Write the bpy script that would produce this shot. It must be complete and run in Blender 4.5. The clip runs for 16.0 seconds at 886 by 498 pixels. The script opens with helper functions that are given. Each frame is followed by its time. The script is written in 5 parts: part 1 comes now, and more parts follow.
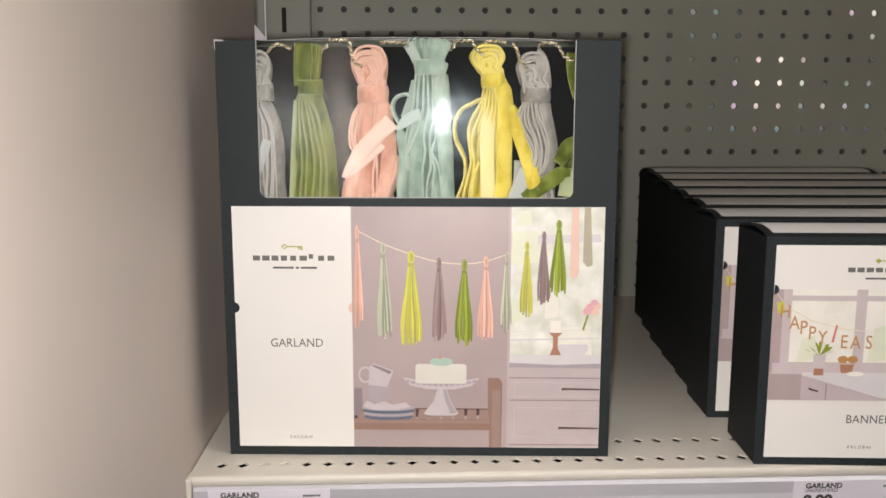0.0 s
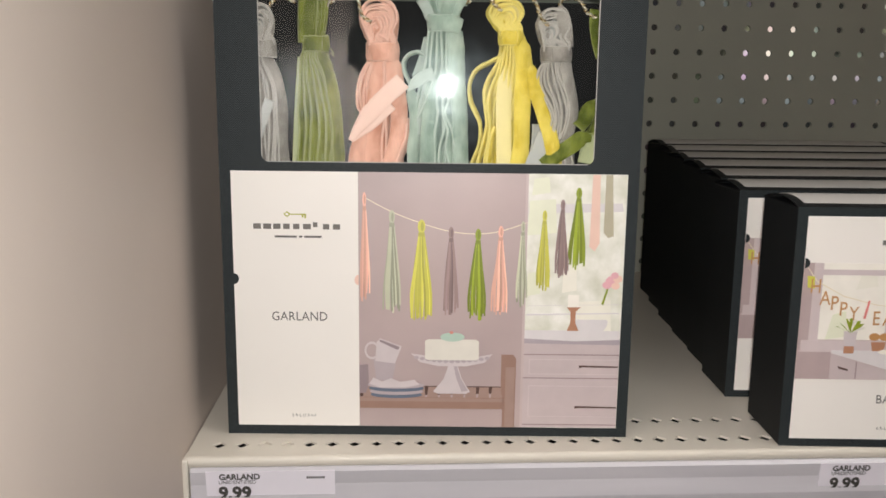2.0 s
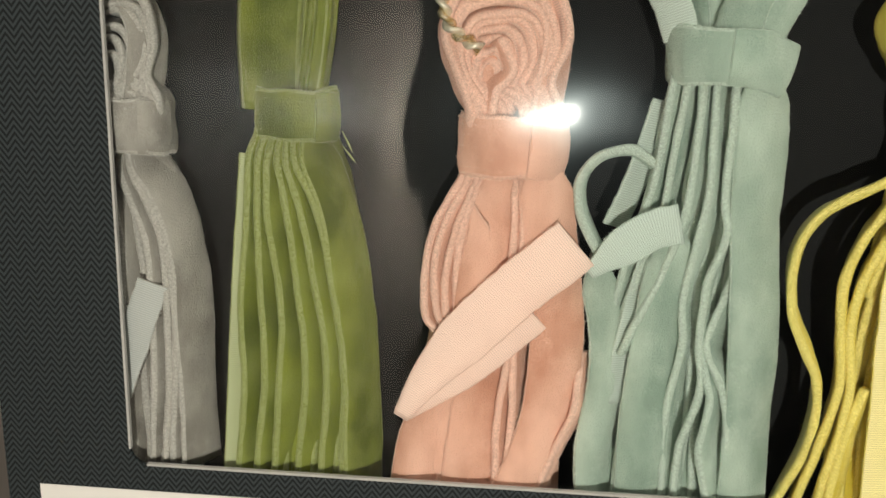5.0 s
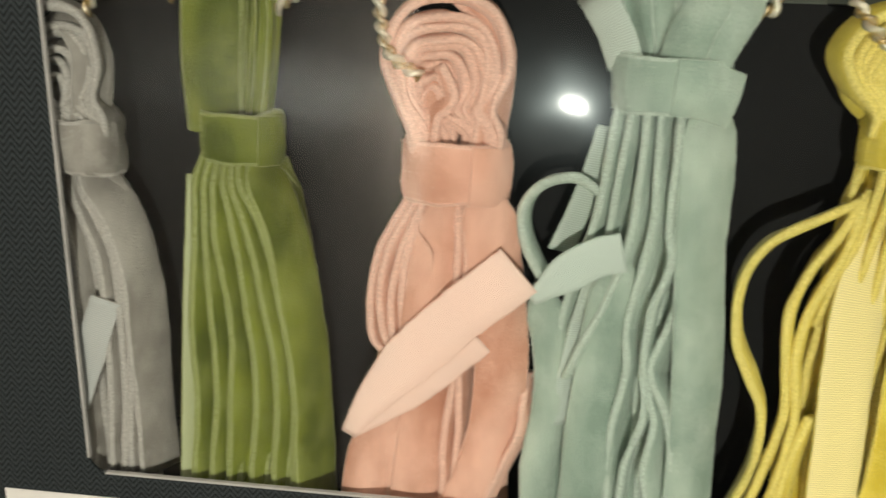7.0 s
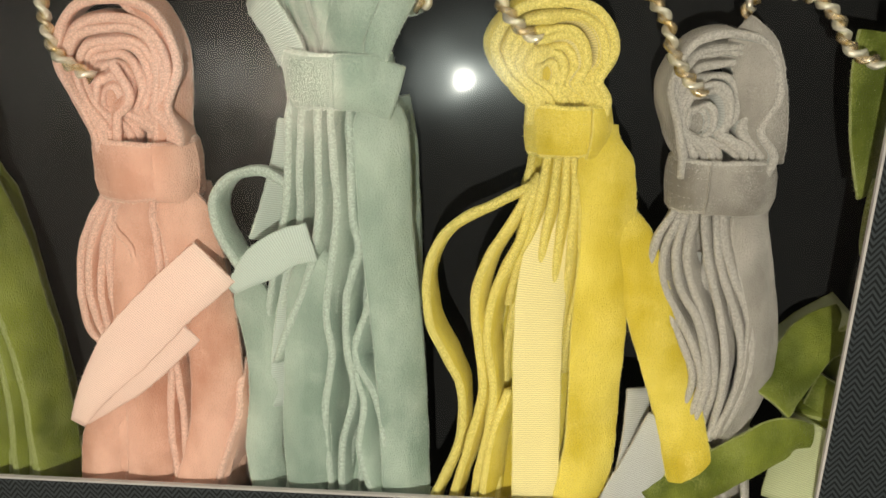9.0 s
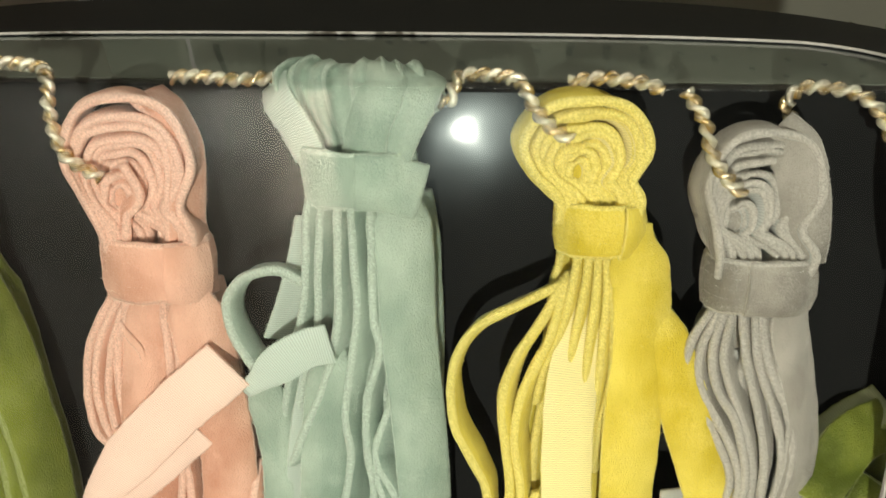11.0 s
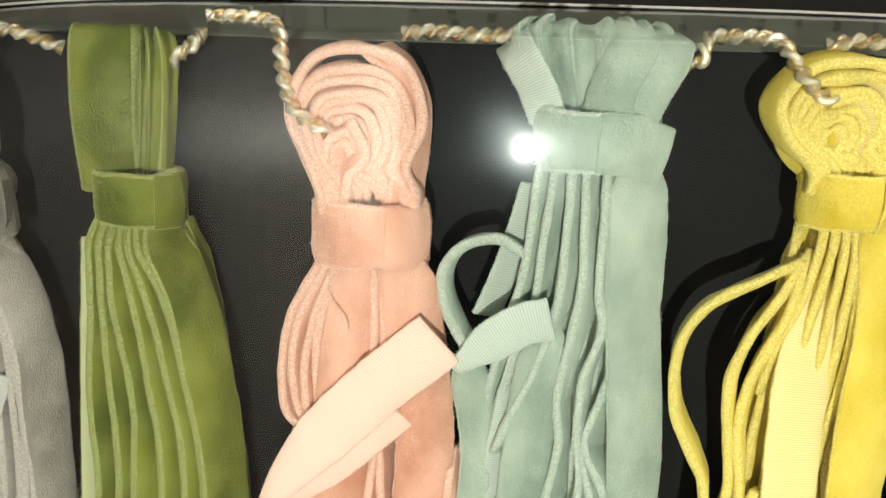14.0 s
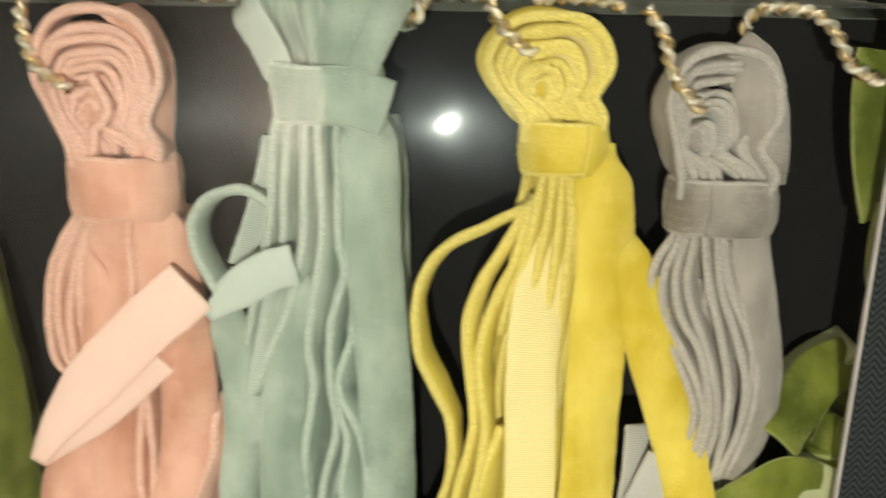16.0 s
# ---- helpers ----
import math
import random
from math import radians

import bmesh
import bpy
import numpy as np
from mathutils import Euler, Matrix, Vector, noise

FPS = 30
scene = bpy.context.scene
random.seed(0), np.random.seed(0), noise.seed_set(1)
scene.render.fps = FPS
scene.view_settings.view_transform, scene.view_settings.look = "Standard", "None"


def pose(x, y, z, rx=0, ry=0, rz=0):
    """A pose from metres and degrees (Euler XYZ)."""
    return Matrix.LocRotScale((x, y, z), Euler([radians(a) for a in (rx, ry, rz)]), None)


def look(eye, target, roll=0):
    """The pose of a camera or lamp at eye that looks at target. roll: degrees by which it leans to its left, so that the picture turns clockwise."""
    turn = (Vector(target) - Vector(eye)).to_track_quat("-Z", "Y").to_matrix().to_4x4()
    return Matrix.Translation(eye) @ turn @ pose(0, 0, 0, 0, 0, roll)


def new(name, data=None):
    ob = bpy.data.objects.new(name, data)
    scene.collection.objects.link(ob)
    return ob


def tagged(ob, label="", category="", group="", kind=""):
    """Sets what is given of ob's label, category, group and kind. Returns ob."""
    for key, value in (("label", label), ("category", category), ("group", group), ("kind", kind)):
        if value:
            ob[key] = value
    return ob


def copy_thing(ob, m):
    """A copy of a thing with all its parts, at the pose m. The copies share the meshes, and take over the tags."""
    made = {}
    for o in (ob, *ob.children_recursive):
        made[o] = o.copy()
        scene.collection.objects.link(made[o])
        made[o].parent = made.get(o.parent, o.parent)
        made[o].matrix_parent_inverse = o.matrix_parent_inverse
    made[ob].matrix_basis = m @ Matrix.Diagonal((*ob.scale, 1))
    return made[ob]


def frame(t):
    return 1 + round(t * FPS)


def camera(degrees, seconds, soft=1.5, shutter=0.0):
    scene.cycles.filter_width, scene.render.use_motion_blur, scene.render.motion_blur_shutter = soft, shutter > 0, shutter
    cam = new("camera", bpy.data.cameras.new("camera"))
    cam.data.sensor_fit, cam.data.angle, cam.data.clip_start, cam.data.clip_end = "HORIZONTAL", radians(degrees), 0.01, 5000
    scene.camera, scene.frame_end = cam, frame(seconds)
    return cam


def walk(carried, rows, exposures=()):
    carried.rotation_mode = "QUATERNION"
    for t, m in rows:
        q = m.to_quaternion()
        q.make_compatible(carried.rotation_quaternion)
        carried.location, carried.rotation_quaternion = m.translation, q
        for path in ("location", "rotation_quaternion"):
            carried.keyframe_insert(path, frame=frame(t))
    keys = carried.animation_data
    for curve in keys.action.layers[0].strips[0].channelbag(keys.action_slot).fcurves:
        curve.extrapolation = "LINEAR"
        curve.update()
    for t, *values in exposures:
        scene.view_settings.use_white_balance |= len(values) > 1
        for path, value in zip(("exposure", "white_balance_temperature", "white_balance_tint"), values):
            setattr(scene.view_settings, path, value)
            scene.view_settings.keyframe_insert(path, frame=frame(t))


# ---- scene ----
# The camera: a phone held before a shop shelf, moving in on one box.
PATH = [
    (0, (0.0594, -0.4836, 0.2024), (0.0554, -0.1874, 0.1551), 0.08),
    (0.5, (0.0542, -0.4776, 0.2011), (0.0529, -0.1819, 0.1505), 0.38),
    (1, (0.0544, -0.4657, 0.1987), (0.0554, -0.1707, 0.1446), 0.51),
    (1.5, (0.0532, -0.4648, 0.1991), (0.0545, -0.1698, 0.1447), 0.59),
    (2, (0.0451, -0.4570, 0.1930), (0.0458, -0.1621, 0.1381), 0.64),
    (2.5, (0.0498, -0.4021, 0.1976), (0.0492, -0.1075, 0.1410), 1.02),
    (3, (0.0498, -0.2799, 0.2141), (0.0461, 0.0154, 0.1613), 1.38),
    (3.5, (0.0355, -0.2140, 0.2051), (0.0213, 0.0836, 0.1701), 1.79),
    (4, (0.0090, -0.1494, 0.2195), (0.0025, 0.1445, 0.1596), 1.78),
    (6.5, (0.0210, -0.1273, 0.2367), (-0.0245, 0.1575, 0.1539), 1.57),
    (7, (0.0250, -0.1276, 0.2423), (-0.0043, 0.1567, 0.1511), 1.79),
    (7.5, (0.0343, -0.1259, 0.2428), (0.0124, 0.1581, 0.1489), 1.62),
    (8, (0.0441, -0.1236, 0.2453), (0.0288, 0.1577, 0.1422), 1.23),
    (8.5, (0.0578, -0.1255, 0.2492), (0.0403, 0.1542, 0.1421), 0.55),
    (9, (0.0704, -0.1254, 0.2501), (0.0514, 0.1543, 0.1433), 0.35),
    (11.5, (0.0601, -0.1143, 0.2612), (0.0425, 0.1693, 0.1650), -0.06),
    (12, (0.0438, -0.1230, 0.2583), (0.0210, 0.1625, 0.1690), 0.42),
    (12.5, (0.0356, -0.1290, 0.2565), (0.0107, 0.1584, 0.1741), 0.62),
    (13, (0.0267, -0.1254, 0.2511), (0.0023, 0.1637, 0.1750), 0.93),
    (13.5, (0.0289, -0.1189, 0.2471), (0.0049, 0.1698, 0.1692), 1.20),
    (14, (0.0332, -0.1155, 0.2454), (0.0110, 0.1722, 0.1631), 1.56),
    (14.5, (0.0326, -0.1159, 0.2451), (0.0141, 0.1720, 0.1628), 1.54),
    (15, (0.0358, -0.1255, 0.2444), (0.0207, 0.1639, 0.1669), 1.28),
    (15.5, (0.0510, -0.1270, 0.2442), (0.0350, 0.1608, 0.1611), 0.77),
    (16, (0.0689, -0.1222, 0.2403), (0.0557, 0.1663, 0.1589), 1.15),
]
cam = camera(55.0, 16.0, soft=1.6, shutter=0.5)
walk(cam, [(t, look(eye, target, roll)) for t, eye, target, roll in PATH],
     exposures=[(0.0, 0.27, 6300, 11), (2.5, 0.12, 6350, 10), (3.0, 0.2, 6400, 8), (3.5, 0.42, 6350, 1), (4.0, 0.15, 6700, 4), (6.5, 0.04, 6800, 2), (8.0, 0.0, 6950, 4), (9.0, 0.06, 7000, 5), (11.5, 0.34, 6850, -2), (12.6, 0.36, 6700, 0), (13.5, 0.6, 6650, -2), (14.2, 0.42, 6850, 2), (15.5, 0.24, 7000, 5), (16.0, 0.2, 7000, 3)])

# ---- light: store ceiling tubes and the phone's own lamp ----
world = bpy.data.worlds.new("store_air")
scene.world = world
world.use_nodes = True
world.node_tree.nodes["Background"].inputs["Color"].default_value = (1.0, 0.93, 0.86, 1)
world.node_tree.nodes["Background"].inputs["Strength"].default_value = 0.02


def lamp(name, kind, energy, color, m, **kw):
    data = bpy.data.lights.new(name, kind)
    data.energy, data.color = energy, color
    for key, value in kw.items():
        if key == "size":
            data.size = value
        if key == "size_y":
            data.shape, data.size_y = "RECTANGLE", value
        if key == "radius":
            data.shadow_soft_size = value
    ob = new(name, data)
    ob.matrix_world = m
    return ob


lamp("phone_lamp", "POINT", 6.3, (1.0, 0.965, 0.915), pose(0.048, -0.50, 0.195), radius=0.006)
lamp("ceiling_tube", "AREA", 14.0, (1.0, 0.95, 0.89), pose(0.3, -0.38, 1.58), size=2.4, size_y=0.5)

# ---- materials ----


def material(name, color, rough=0.6, metal=0.0, vary=0.12, scale=60.0, bump=0.15, bump_scale=400.0, sheen=0.0,
             stain=0.0, stain_color=(0.1, 0.08, 0.06), spec=0.5, stretch=(1, 1, 1), alt=None):
    mat = bpy.data.materials.new(name)
    mat.use_nodes = True
    nt = mat.node_tree
    N, L = nt.nodes, nt.links
    bsdf = N["Principled BSDF"]
    co = N.new("ShaderNodeTexCoord")
    mp = N.new("ShaderNodeMapping")
    mp.inputs["Scale"].default_value = stretch
    L.new(co.outputs["Object"], mp.inputs["Vector"])
    big = N.new("ShaderNodeTexNoise")
    big.inputs["Scale"].default_value, big.inputs["Detail"].default_value = scale, 5
    L.new(mp.outputs["Vector"], big.inputs["Vector"])
    ramp = N.new("ShaderNodeValToRGB")
    lo = tuple(c * (1 - vary) for c in color)
    hi = alt or tuple(min(1, c * (1 + vary)) for c in color)
    ramp.color_ramp.elements[0].position, ramp.color_ramp.elements[1].position = 0.3, 0.7
    ramp.color_ramp.elements[0].color, ramp.color_ramp.elements[1].color = (*lo, 1), (*hi, 1)
    L.new(big.outputs["Fac"], ramp.inputs["Fac"])
    out = ramp.outputs["Color"]
    if stain:
        st = N.new("ShaderNodeTexNoise")
        st.inputs["Scale"].default_value, st.inputs["Detail"].default_value = scale * 0.35, 8
        L.new(co.outputs["Object"], st.inputs["Vector"])
        rr = N.new("ShaderNodeValToRGB")
        rr.color_ramp.elements[0].position, rr.color_ramp.elements[1].position = 0.6, 0.75
        rr.color_ramp.elements[1].color = (stain, stain, stain, 1)
        L.new(st.outputs["Fac"], rr.inputs["Fac"])
        mix = N.new("ShaderNodeMix")
        mix.data_type = "RGBA"
        L.new(rr.outputs["Color"], mix.inputs["Factor"])
        L.new(out, mix.inputs["A"])
        mix.inputs["B"].default_value = (*stain_color, 1)
        out = mix.outputs["Result"]
    L.new(out, bsdf.inputs["Base Color"])
    bsdf.inputs["Roughness"].default_value = rough
    bsdf.inputs["Metallic"].default_value = metal
    bsdf.inputs["Specular IOR Level"].default_value = spec
    if sheen:
        bsdf.inputs["Sheen Weight"].default_value = sheen
        bsdf.inputs["Sheen Roughness"].default_value = 0.22
        bsdf.inputs["Sheen Tint"].default_value = (*[min(1, c * 0.85 + 0.15) for c in color], 1)
    if bump:
        fine = N.new("ShaderNodeTexNoise")
        fine.inputs["Scale"].default_value, fine.inputs["Detail"].default_value = bump_scale, 4
        L.new(mp.outputs["Vector"], fine.inputs["Vector"])
        bm = N.new("ShaderNodeBump")
        bm.inputs["Strength"].default_value, bm.inputs["Distance"].default_value = bump, 0.0003
        L.new(fine.outputs["Fac"], bm.inputs["Height"])
        L.new(bm.outputs["Normal"], bsdf.inputs["Normal"])
    return mat


def velvet(name, color, deep):
    """Pile ribbon: crushed patches lighter than the pile, tiny glints painted in as pale specks, strong sheen."""
    mat = material(name, color, rough=0.6, vary=0.0, scale=120.0, bump=0.9, bump_scale=5200.0, sheen=0.9, spec=0.3, stretch=(1, 1, 0.45))
    nt = mat.node_tree
    N, L = nt.nodes, nt.links
    ramp = next(n for n in N if n.type == "VALTORGB")
    ramp.color_ramp.elements[0].color, ramp.color_ramp.elements[1].color = (*[c * 0.82 for c in deep], 1), (*color, 1)
    ramp.color_ramp.elements[0].position, ramp.color_ramp.elements[1].position = 0.36, 0.68
    co = next(n for n in N if n.type == "TEX_COORD")
    sp = N.new("ShaderNodeTexNoise")
    sp.inputs["Scale"].default_value, sp.inputs["Detail"].default_value = 5600.0, 2
    pa = N.new("ShaderNodeTexNoise")
    pa.inputs["Scale"].default_value, pa.inputs["Detail"].default_value = 170.0, 4
    L.new(co.outputs["Object"], sp.inputs["Vector"])
    L.new(co.outputs["Object"], pa.inputs["Vector"])
    m1 = N.new("ShaderNodeMath")
    m1.operation = "MULTIPLY"
    L.new(sp.outputs["Fac"], m1.inputs[0])
    L.new(pa.outputs["Fac"], m1.inputs[1])
    r2 = N.new("ShaderNodeValToRGB")
    r2.color_ramp.elements[0].position, r2.color_ramp.elements[1].position = 0.245, 0.36
    r2.color_ramp.elements[1].color = (0.55, 0.55, 0.55, 1)
    L.new(m1.outputs[0], r2.inputs["Fac"])
    mix = N.new("ShaderNodeMix")
    mix.data_type = "RGBA"
    L.new(r2.outputs["Color"], mix.inputs["Factor"])
    L.new(ramp.outputs["Color"], mix.inputs["A"])
    mix.inputs["B"].default_value = (*[min(1, c * 0.84 + 0.20 * (0.3 + 0.7 * c)) for c in color], 1)
    L.new(mix.outputs["Result"], N["Principled BSDF"].inputs["Base Color"])
    return mat


def satin(name, color):
    """Ribbed woven ribbon back: fine cross ribs along the object's diagonal."""
    mat = material(name, color, rough=0.5, vary=0.05, scale=120.0, bump=0.0, spec=0.4)
    nt = mat.node_tree
    N, L = nt.nodes, nt.links
    uv = N.new("ShaderNodeTexCoord")
    wv = N.new("ShaderNodeTexWave")
    wv.wave_type, wv.bands_direction = "BANDS", "X"
    wv.inputs["Scale"].default_value, wv.inputs["Distortion"].default_value = 0.80, 0.25
    L.new(uv.outputs["UV"], wv.inputs["Vector"])
    bm = N.new("ShaderNodeBump")
    bm.inputs["Strength"].default_value, bm.inputs["Distance"].default_value = 0.3, 0.00012
    L.new(wv.outputs["Fac"], bm.inputs["Height"])
    L.new(bm.outputs["Normal"], N["Principled BSDF"].inputs["Normal"])
    # rib relief is shaded in the colour: furrows drawn darker than crests
    rib = N.new("ShaderNodeValToRGB")
    rib.color_ramp.elements[0].position, rib.color_ramp.elements[1].position = 0.1, 0.7
    rib.color_ramp.elements[0].color = (*[c * 0.80 for c in color], 1)
    rib.color_ramp.elements[1].color = (*[min(1, c * 1.05) for c in color], 1)
    L.new(wv.outputs["Fac"], rib.inputs["Fac"])
    L.new(rib.outputs["Color"], N["Principled BSDF"].inputs["Base Color"])
    return mat


def plain(name, color, rough=0.6, emit=0.0):
    mat = material(name, color, rough=rough, vary=0.04, scale=90.0, bump=0.05, bump_scale=900.0)
    if emit:
        mat.node_tree.nodes["Principled BSDF"].inputs["Emission Color"].default_value = (*color, 1)
        mat.node_tree.nodes["Principled BSDF"].inputs["Emission Strength"].default_value = emit
    return mat


def herringbone(name, color):
    """Dark board printed with a fine zigzag weave."""
    mat = material(name, color, rough=0.55, vary=0.10, scale=30.0, bump=0.06, bump_scale=1500.0, spec=0.2)
    nt = mat.node_tree
    N, L = nt.nodes, nt.links
    co = N.new("ShaderNodeTexCoord")
    sep = N.new("ShaderNodeSeparateXYZ")
    L.new(co.outputs["Object"], sep.inputs[0])

    def calc(op, a, b=None, v=None):
        m = N.new("ShaderNodeMath")
        m.operation = op
        L.new(a, m.inputs[0])
        if b is not None:
            L.new(b, m.inputs[1])
        if v is not None:
            m.inputs[1].default_value = v
        return m.outputs[0]

    zig = calc("PINGPONG", sep.outputs["X"], v=0.0014)
    run = calc("ADD", sep.outputs["Z"], calc("MULTIPLY", zig, v=1.3))
    line = calc("PINGPONG", run, v=0.0006)
    band = calc("MULTIPLY", line, v=1667.0)
    r = N.new("ShaderNodeValToRGB")
    r.color_ramp.elements[0].position, r.color_ramp.elements[1].position = 0.35, 0.65
    r.color_ramp.elements[0].color = (*[c * 0.3 for c in color], 1)
    r.color_ramp.elements[1].color = (*[c * 1.8 for c in color], 1)
    L.new(band, r.inputs["Fac"])
    L.new(r.outputs["Color"], N["Principled BSDF"].inputs["Base Color"])
    return mat


BOARD = herringbone("charcoal_board", (0.022, 0.027, 0.029))
CARD = material("charcoal_card", (0.0105, 0.0108, 0.0108), rough=0.75, vary=0.15, scale=40, bump=0.0, spec=0.12)
SIDE = material("black_board", (0.010, 0.011, 0.012), spec=0.2, rough=0.55, vary=0.15, scale=30, bump=0.05)
RAW = material("raw_board_edge", (0.50, 0.48, 0.45), rough=0.8, vary=0.1, scale=200)
WHITE = material("printed_white", (0.86, 0.82, 0.77), rough=0.45, vary=0.015, scale=12, bump=0.03)
# lid print: a darker white than the front label
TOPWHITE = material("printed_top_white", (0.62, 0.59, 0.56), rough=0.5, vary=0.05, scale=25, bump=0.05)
INK = plain("dark_ink", (0.05, 0.045, 0.04))
INKGREY = plain("grey_ink", (0.12, 0.11, 0.10))
INKGREEN = plain("green_ink", (0.42, 0.42, 0.05))
STEEL = material("cream_painted_steel", (0.66, 0.61, 0.53), rough=0.42, vary=0.03, scale=9, bump=0.12, bump_scale=700,
                 stain=0.35, stain_color=(0.30, 0.27, 0.22))
PANEL = material("beige_painted_panel", (0.68, 0.58, 0.51), rough=0.5, vary=0.05, scale=5, bump=0.12, bump_scale=500,
                 stain=0.12, stain_color=(0.36, 0.29, 0.24))
PEG = material("sage_painted_pegboard", (0.37, 0.365, 0.30), rough=0.5, vary=0.05, scale=9, bump=0.12, bump_scale=500)
# near-black that stands for the shade in slots and below the deck
DARK = material("gap_shade", (0.02, 0.018, 0.016), rough=0.8)
RAIL = material("clear_plastic_rail", (0.52, 0.50, 0.53), rough=0.12, vary=0.10, scale=14, bump=0.04, stretch=(0.3, 1, 4))
PAPER = material("tag_paper", (0.76, 0.72, 0.78), rough=0.6, vary=0.02, scale=60, bump=0.05)


def film_material():
    """Clear packing film: mirror-like where it glances, else see-through, faintly rippled."""
    mat = bpy.data.materials.new("clear_film")
    mat.use_nodes = True
    nt = mat.node_tree
    N, L = nt.nodes, nt.links
    N.remove(N["Principled BSDF"])
    tr = N.new("ShaderNodeBsdfTransparent")
    tr.inputs["Color"].default_value = (0.97, 0.98, 0.98, 1)
    gl = N.new("ShaderNodeBsdfGlossy")
    gl.inputs["Roughness"].default_value = 0.041
    fr = N.new("ShaderNodeFresnel")
    fr.inputs["IOR"].default_value = 1.5
    co = N.new("ShaderNodeTexCoord")
    nz = N.new("ShaderNodeTexNoise")
    nz.inputs["Scale"].default_value, nz.inputs["Detail"].default_value = 26.0, 2
    L.new(co.outputs["Object"], nz.inputs["Vector"])
    bm = N.new("ShaderNodeBump")
    bm.inputs["Strength"].default_value, bm.inputs["Distance"].default_value = 0.30, 0.002
    L.new(nz.outputs["Fac"], bm.inputs["Height"])
    L.new(bm.outputs["Normal"], gl.inputs["Normal"])
    mix = N.new("ShaderNodeMixShader")
    L.new(fr.outputs["Fac"], mix.inputs["Fac"])
    L.new(tr.outputs["BSDF"], mix.inputs[1])
    haze = N.new("ShaderNodeBsdfGlossy")
    haze.inputs["Roughness"].default_value = 0.17
    haze.inputs["Color"].default_value = (0.80, 0.95, 1.0, 1)
    L.new(bm.outputs["Normal"], haze.inputs["Normal"])
    two = N.new("ShaderNodeMixShader")
    two.inputs["Fac"].default_value = 0.10
    L.new(gl.outputs["BSDF"], two.inputs[1])
    L.new(haze.outputs["BSDF"], two.inputs[2])
    L.new(two.outputs["Shader"], mix.inputs[2])
    L.new(mix.outputs["Shader"], N["Material Output"].inputs["Surface"])
    return mat


FILM = film_material()


def metal_cord():
    return material("gold_metal_thread", (0.80, 0.52, 0.12), rough=0.22, metal=0.85, vary=0.35, scale=900,
                    bump=0.6, bump_scale=3000, alt=(0.95, 0.85, 0.68))


GOLD = metal_cord()

# ---- mesh helpers ----


def finish(name, bm, mats, parent=None, label="", smooth=False):
    me = bpy.data.meshes.new(name)
    bmesh.ops.recalc_face_normals(bm, faces=bm.faces)
    bm.to_mesh(me)
    bm.free()
    for m in mats if isinstance(mats, (list, tuple)) else [mats]:
        me.materials.append(m)
    if smooth:
        me.polygons.foreach_set("use_smooth", [True] * len(me.polygons))
    ob = new(name, me)
    ob.parent = parent
    if label:
        ob["label"] = label
    return ob


def part(name, bm, mats, parent, label="", smooth=False):
    return finish(name, bm, mats, parent, label, smooth)


def empty(name, m=None):
    ob = new(name)
    ob.empty_display_size = 0.02
    if m:
        ob.matrix_world = m
    return ob


def slab(x0, x1, y0, y1, z0, z1, bevel=0.0, seg=2, bm=None):
    bm = bm or bmesh.new()
    r = bmesh.ops.create_cube(bm, size=1)
    for v in r["verts"]:
        v.co = Vector(((x0 + x1) / 2 + v.co.x * (x1 - x0), (y0 + y1) / 2 + v.co.y * (y1 - y0), (z0 + z1) / 2 + v.co.z * (z1 - z0)))
    if bevel:
        edges = list({e for v in r["verts"] for e in v.link_edges})
        bmesh.ops.bevel(bm, geom=edges, offset=bevel, segments=seg, affect="EDGES", profile=0.5)
    return bm


def flat(points, y=0.0, thick=0.00012, bm=None):
    """A printed shape: a thin sheet in the x-z plane, facing -y; points in mm."""
    bm = bm or bmesh.new()
    vs = [bm.verts.new((x / 1000, y, z / 1000)) for x, z in points]
    f = bm.faces.new(vs)
    r = bmesh.ops.extrude_face_region(bm, geom=[f])
    for v in r["geom"]:
        if isinstance(v, bmesh.types.BMVert):
            v.co.y -= thick
    bmesh.ops.triangulate(bm, faces=[g for g in bm.faces if len(g.verts) > 4])
    return bm


def ring(cx, cz, rx, rz, n=20, a0=0.0, a1=360.0):
    return [(cx + rx * math.cos(radians(a0 + (a1 - a0) * k / (n - (a1 - a0 < 360)))), cz + rz * math.sin(radians(a0 + (a1 - a0) * k / (n - (a1 - a0 < 360))))) for k in range(n)]


def text_mesh(name, body, size, x, z, y, mat, parent, sx=1.0, shear=0.0, spacing=1.0, depth=0.0001, align="CENTER", bold=0.0):
    """Printed words in the built-in font, as a thin mesh standing in the x-z plane."""
    cu = bpy.data.curves.new(name, "FONT")
    cu.body, cu.size, cu.align_x, cu.space_character, cu.shear = body, size, align, spacing, shear
    cu.extrude, cu.resolution_u, cu.offset = depth / 2, 3, bold
    tmp = bpy.data.objects.new("tmp", cu)
    scene.collection.objects.link(tmp)
    me = bpy.data.meshes.new_from_object(tmp.evaluated_get(bpy.context.evaluated_depsgraph_get()))
    bpy.data.objects.remove(tmp)
    me.transform(Matrix.Translation((x, y, z)) @ Matrix.Rotation(radians(90), 4, "X") @ Matrix.Diagonal((sx, 1, 1, 1)))
    me.materials.clear()
    me.materials.append(mat)
    ob = new(name, me)
    ob.parent = parent
    return ob


